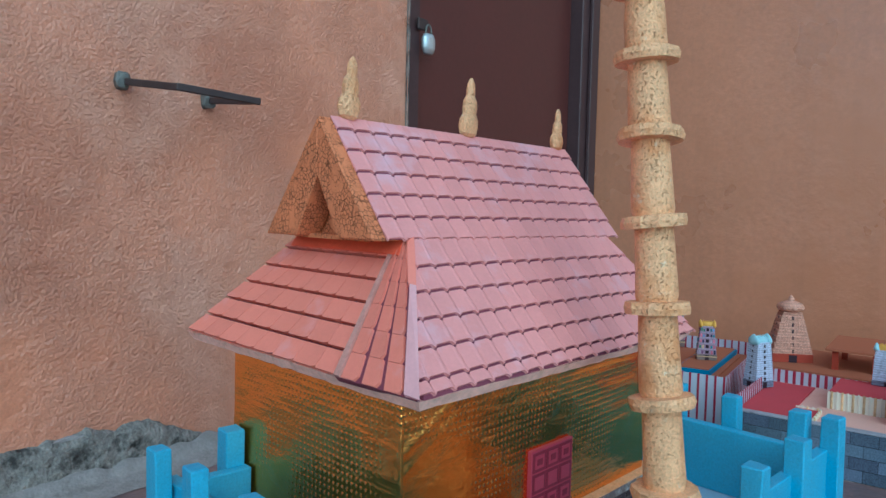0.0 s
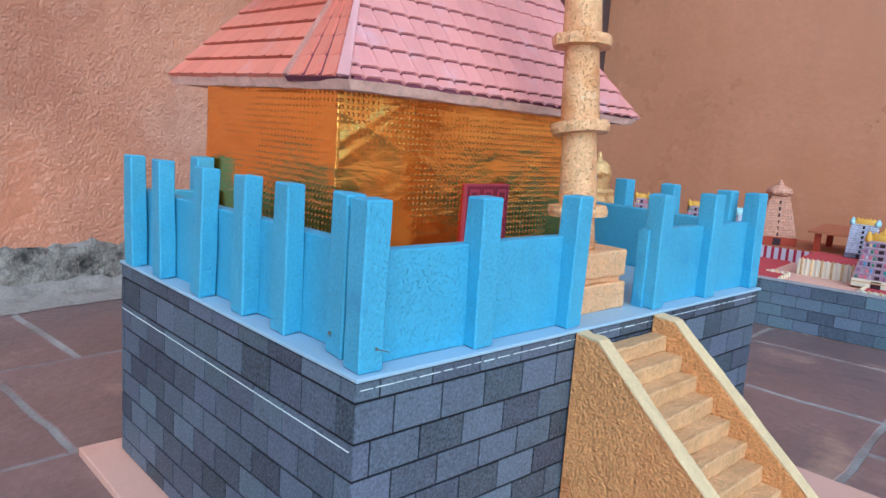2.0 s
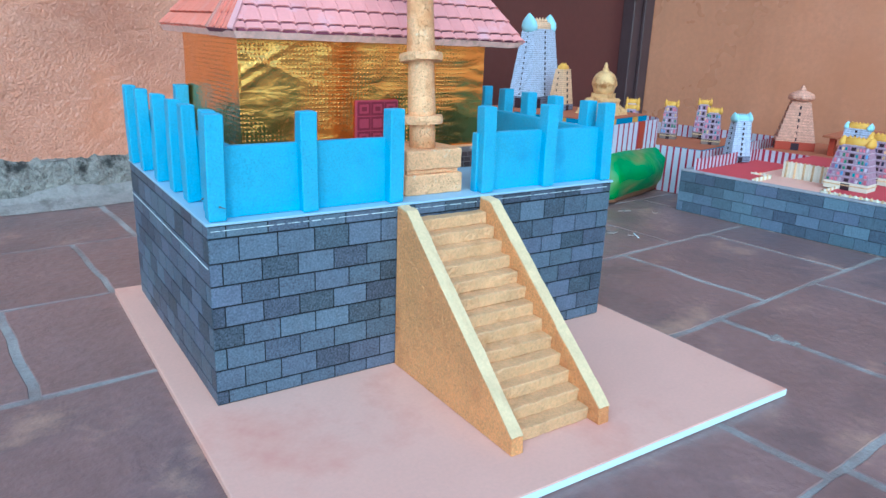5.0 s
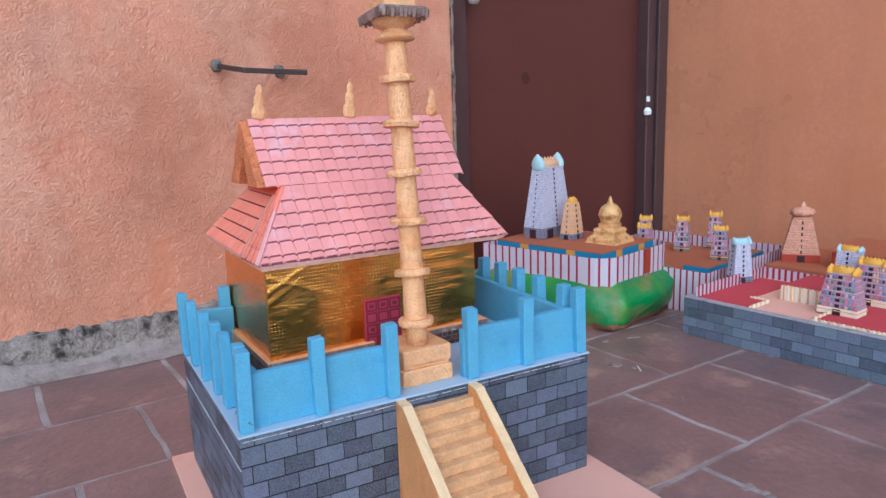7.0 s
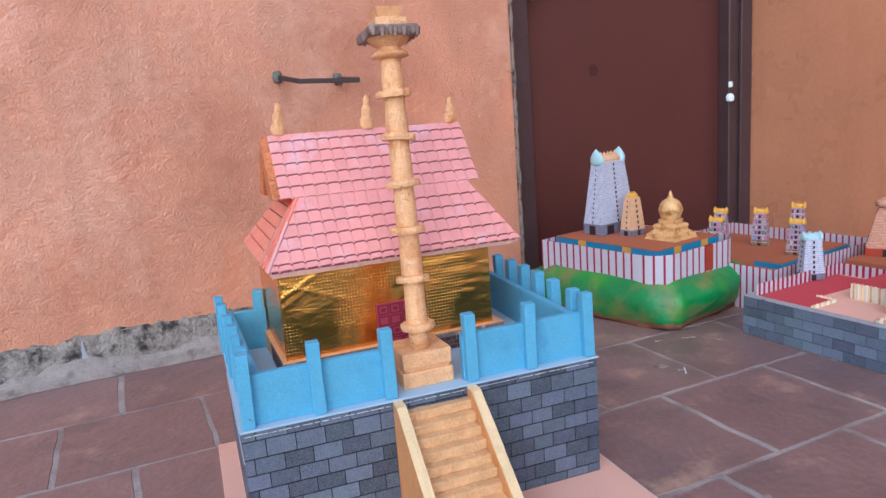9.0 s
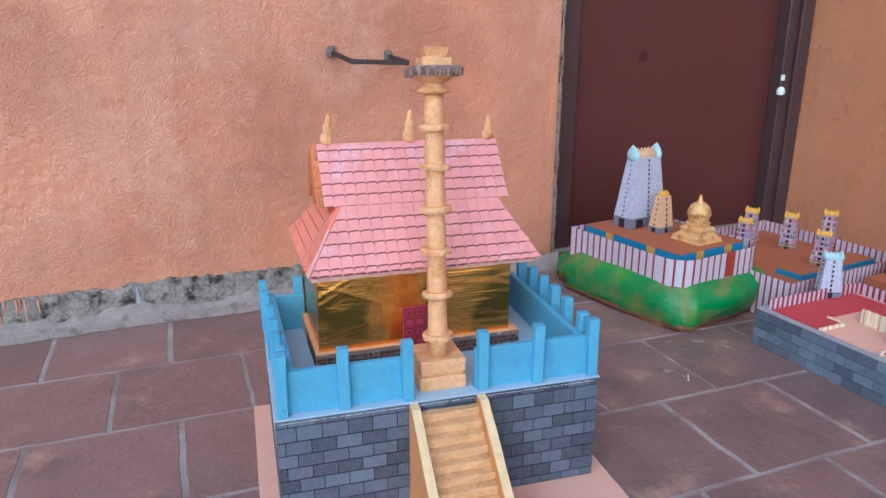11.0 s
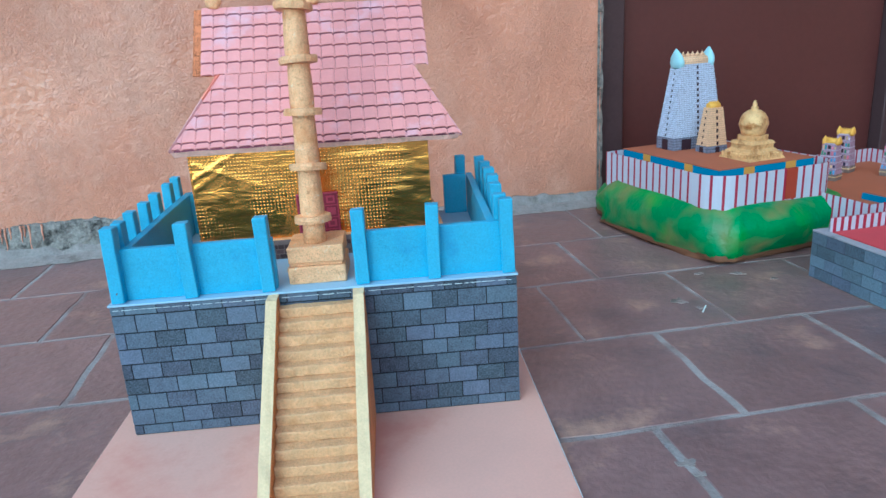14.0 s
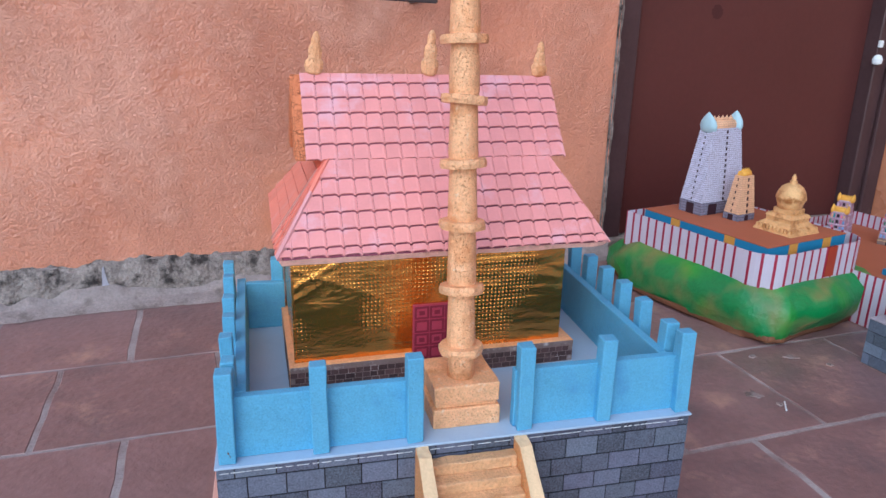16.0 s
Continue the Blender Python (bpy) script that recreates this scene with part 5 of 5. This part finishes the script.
for x, y in ((-0.08, -0.17), (-0.08, 0.03), (-0.08, -0.07), (0.10, -0.17), (0.10, 0.03)):
    part("post", box(x - 0.008, y - 0.008, 0, x + 0.008, y + 0.008, 0.0545), REDBROWN, shed, local=True)

# ---------------------------------------------------------------- small traces
rng = random.Random(17)
for u, top, run in ((-1.935, 0.118, 0.030), (-1.905, 0.118, 0.022), (-1.868, 0.118, 0.048), (-1.856, 0.118, 0.072), (-1.842, 0.118, 0.040), (-1.812, 0.118, 0.050), (-1.803, 0.118, 0.036), (-1.790, 0.118, 0.078), (-1.755, 0.118, 0.050)):
    bm = bmesh.new()
    rows = []
    for k in range(7):
        f = k / 6
        z, hw = top - run * f - 0.012, 0.0034 * (1 - 0.55 * f) * (1 if k < 6 else 0.3)
        v = -0.0135 - 0.012 * max(0, (0.10 - z) / 0.07)
        rows.append([bm.verts.new(WM @ Vector((u + a * hw + 0.001 * math.sin(9 * f + u * 50), v - b * 0.0022, z))) for a, b in ((-1, 0), (-0.5, 1), (0.5, 1), (1, 0))])
    for p, q in zip(rows, rows[1:]):
        for i in range(3):
            bm.faces.new((p[i], p[i + 1], q[i + 1], q[i]))
    bmesh.ops.recalc_face_normals(bm, faces=bm.faces)
    alone("trim_paint_drip", bm, WALL, "run of terracotta paint over the cement skirting", "paint drip", kind="structure")
for x, y, r in ((1.122, 0.528, 0.012), (1.208, 0.507, 0.014), (1.268, 0.458, 0.009), (1.013, 0.371, 0.020), (1.040, 0.328, 0.010), (0.793, -0.188, 0.015), (0.847, -0.334, 0.018), (0.80, -0.215, 0.010)):
    bm = bmesh.new()
    n = 18
    vs = []
    for k in range(n):
        a = 2 * math.pi * k / n
        q = r * (0.62 + 0.75 * noise.noise((math.cos(a) * 1.6 + x * 9, math.sin(a) * 1.6 + y * 9, 0)))
        vs.append((x + q * math.cos(a) * 1.3, y + q * math.sin(a)))
    bm = prism(vs, "z", GZ - 0.0006, GZ + 0.0007)
    alone("trim_paint_splash", bm, FILLET, "dried white paint splash on the slate floor", "paint splash", kind="structure")
bm = box(-0.019, -0.0014, 0.0, 0.019, 0.0014, 0.0020, 0.0004)
bmesh.ops.transform(bm, matrix=pose(1.043, 0.318, GZ + 0.0004, 0, 0, 57), verts=bm.verts)
alone("paper_sliver", bm, WHITE, "thin white sliver lying on the slate floor", "paper scrap")
alone("wood_offcut", box(-1.05, 0.945, GZ + 0.0004, -0.795, 0.99, GZ + 0.0145, 0.001, m=None), CORK, "flat orange-brown offcut lying on the slate", "offcut")

# ---------------------------------------------------------------- pieces of the setting, last
FA = 4.8
cf, sf = math.cos(radians(FA)), math.sin(radians(FA))
SROWS = [1.30, 0.786, 0.469, 0.152, -0.160, -0.474, -0.780, -1.090, -1.400, -1.710, -2.02]
JOINTS = {0: (-0.80, -0.490, -0.179, 0.128, 0.44, 0.75, 1.068), 1: (-0.94, -0.622, -0.310, 0.004, 0.315, 0.62, 0.931, 1.25), 2: (-0.79, -0.472, -0.159, 0.155, 0.47, 0.780, 1.092, 1.40),
          3: (-0.95, -0.63, -0.311, 0.0, 0.31, 0.62, 0.920, 1.235), 4: (-0.80, -0.48, -0.16, 0.15, 0.467, 0.775, 1.094, 1.42), 5: (-0.64, -0.32, 0.0, 0.27, 0.50, 0.81, 1.12)}
rng = random.Random(21)
for r in range(len(SROWS) - 1):
    v1, v0 = SROWS[r], SROWS[r + 1]
    js = list(JOINTS.get(r, [0.155 * (r % 2) + 0.31 * k for k in range(-3, 4)]))
    while js[0] > -3.0:
        js.insert(0, js[0] - 0.31 - 0.02 * rng.random())
    while js[-1] < 2.5:
        js.append(js[-1] + 0.31 + 0.02 * rng.random())
    for a, b in zip(js, js[1:]):
        wide = r >= 3 and a > 0.4
        g, gj = (0.0050 if wide else 0.0036) + 0.0028 * rng.random(), (0.0055 if wide or a < 0.45 else 0.0040) + 0.0030 * rng.random()
        bm = bmesh.new()
        outline = []
        for p, q in (((a, v0), (b, v0)), ((b, v0), (b, v1)), ((b, v1), (a, v1)), ((a, v1), (a, v0))):
            for k in range(8):
                f = k / 8
                outline.append((p[0] + (q[0] - p[0]) * f, p[1] + (q[1] - p[1]) * f))
        cu, cv = (a + b) / 2, (v0 + v1) / 2
        top, low_ = [], []
        for u, v in outline:
            su = gj * (1 if u < cu else -1) * (abs(u - cu) > 0.45 * (b - a))
            sv = g * (1 if v < cv else -1) * (abs(v - cv) > 0.45 * (v1 - v0))
            u2 = u + su + 0.004 * noise.noise((u * 12, v * 12, r)) + 0.0022 * noise.noise((u * 45, v * 45, r))
            v2 = v + sv + 0.004 * noise.noise((u * 12, v * 12, r + 40)) + 0.0018 * noise.noise((u * 45, v * 45, r + 9))
            x, y = u2 * cf - v2 * sf, u2 * sf + v2 * cf
            h = GZ - 0.0004 + 0.0007 * noise.noise((x * 3, y * 3, 2))
            top.append(bm.verts.new((x, y, h)))
            k = 0.0025
            low_.append(bm.verts.new((x + k * (1 if u > cu else -1), y + k * (1 if v > cv else -1), GZ - 0.0030)))
        bm.faces.new(top)
        for i in range(32):
            j = (i + 1) % 32
            bm.faces.new((low_[i], low_[j], top[j], top[i]))
        bmesh.ops.recalc_face_normals(bm, faces=bm.faces)
        part("slab", bm, SLATE, floor)

# printed blocks on the plinth: one thin coping course and eight courses
BM_ = {}


def course(parent, frame_m, length, z0, z1, joints, seed, material, proud=0.0011, g=0.0008):
    """One course of printed blocks between the joints given along it."""
    r = random.Random(seed)
    inv = PLACE[parent].inverted()
    at = [0.0] + [j + r.uniform(-0.0006, 0.0006) for j in joints if 0.005 < j < length - 0.005] + [length]
    for a, b in zip(at, at[1:]):
        key = (material.name, round(b - a, 4), round(z1 - z0, 4), proud)
        if key not in BM_:
            BM_[key] = mesh_of(box(g, -0.0004, 1.3 * g, b - a - g, proud, z1 - z0 - 1.3 * g), material, "stone")
        piece("stone", BM_[key], parent, inv @ frame_m @ pose(a, 0, z0))


def bond(first, pitch, length, seam=None, short=0.0):
    """Evenly spaced joints; past the seam of the paper sheet they are set back."""
    out = []
    u = first
    while u < length:
        out.append(u)
        u += short if seam and abs(u - seam) < pitch / 2 else pitch
    return out


FRONT = pose(0, 0.0006, 0)
SIDE = pose(0.0006, PD, 0, 0, 0, -90)
BEDS = (0.0005, 0.0170, 0.0430, 0.0690, 0.0945, 0.1190, 0.1435, 0.1695, 0.1977)
for i in range(8):
    odd = i % 2
    course(plinth, FRONT, PW, BEDS[i], BEDS[i + 1], bond(0.0335 if odd else 0.0140, 0.0437, PW, 0.471 if odd else 0.450, 0.0378), 100 + i, BRICK)
    course(plinth, SIDE, PD, BEDS[i], BEDS[i + 1], [PD - u for u in reversed(bond(0.0200 if odd else 0.0440, 0.0440, PD))], 200 + i, BRICK)
course(plinth, FRONT, PW, 0.1977, 0.2118, bond(0.0200, 0.0470, PW), 120, BRICK)
course(plinth, SIDE, PD, 0.1977, 0.2118, bond(0.0310, 0.0470, PD), 220, BRICK)
LSIDE = LM @ pose(0.0006, -0.001, 0, 0, 0, -90)
for i in range(4):
    course(long_model, LSIDE, LD - 0.002, 0.0015 + i * 0.0262, 0.0015 + (i + 1) * 0.0262, bond(0.0180 + 0.0265 * (i % 2), 0.0530, LD), 300 + i, BRICKFAR, g=0.0005)
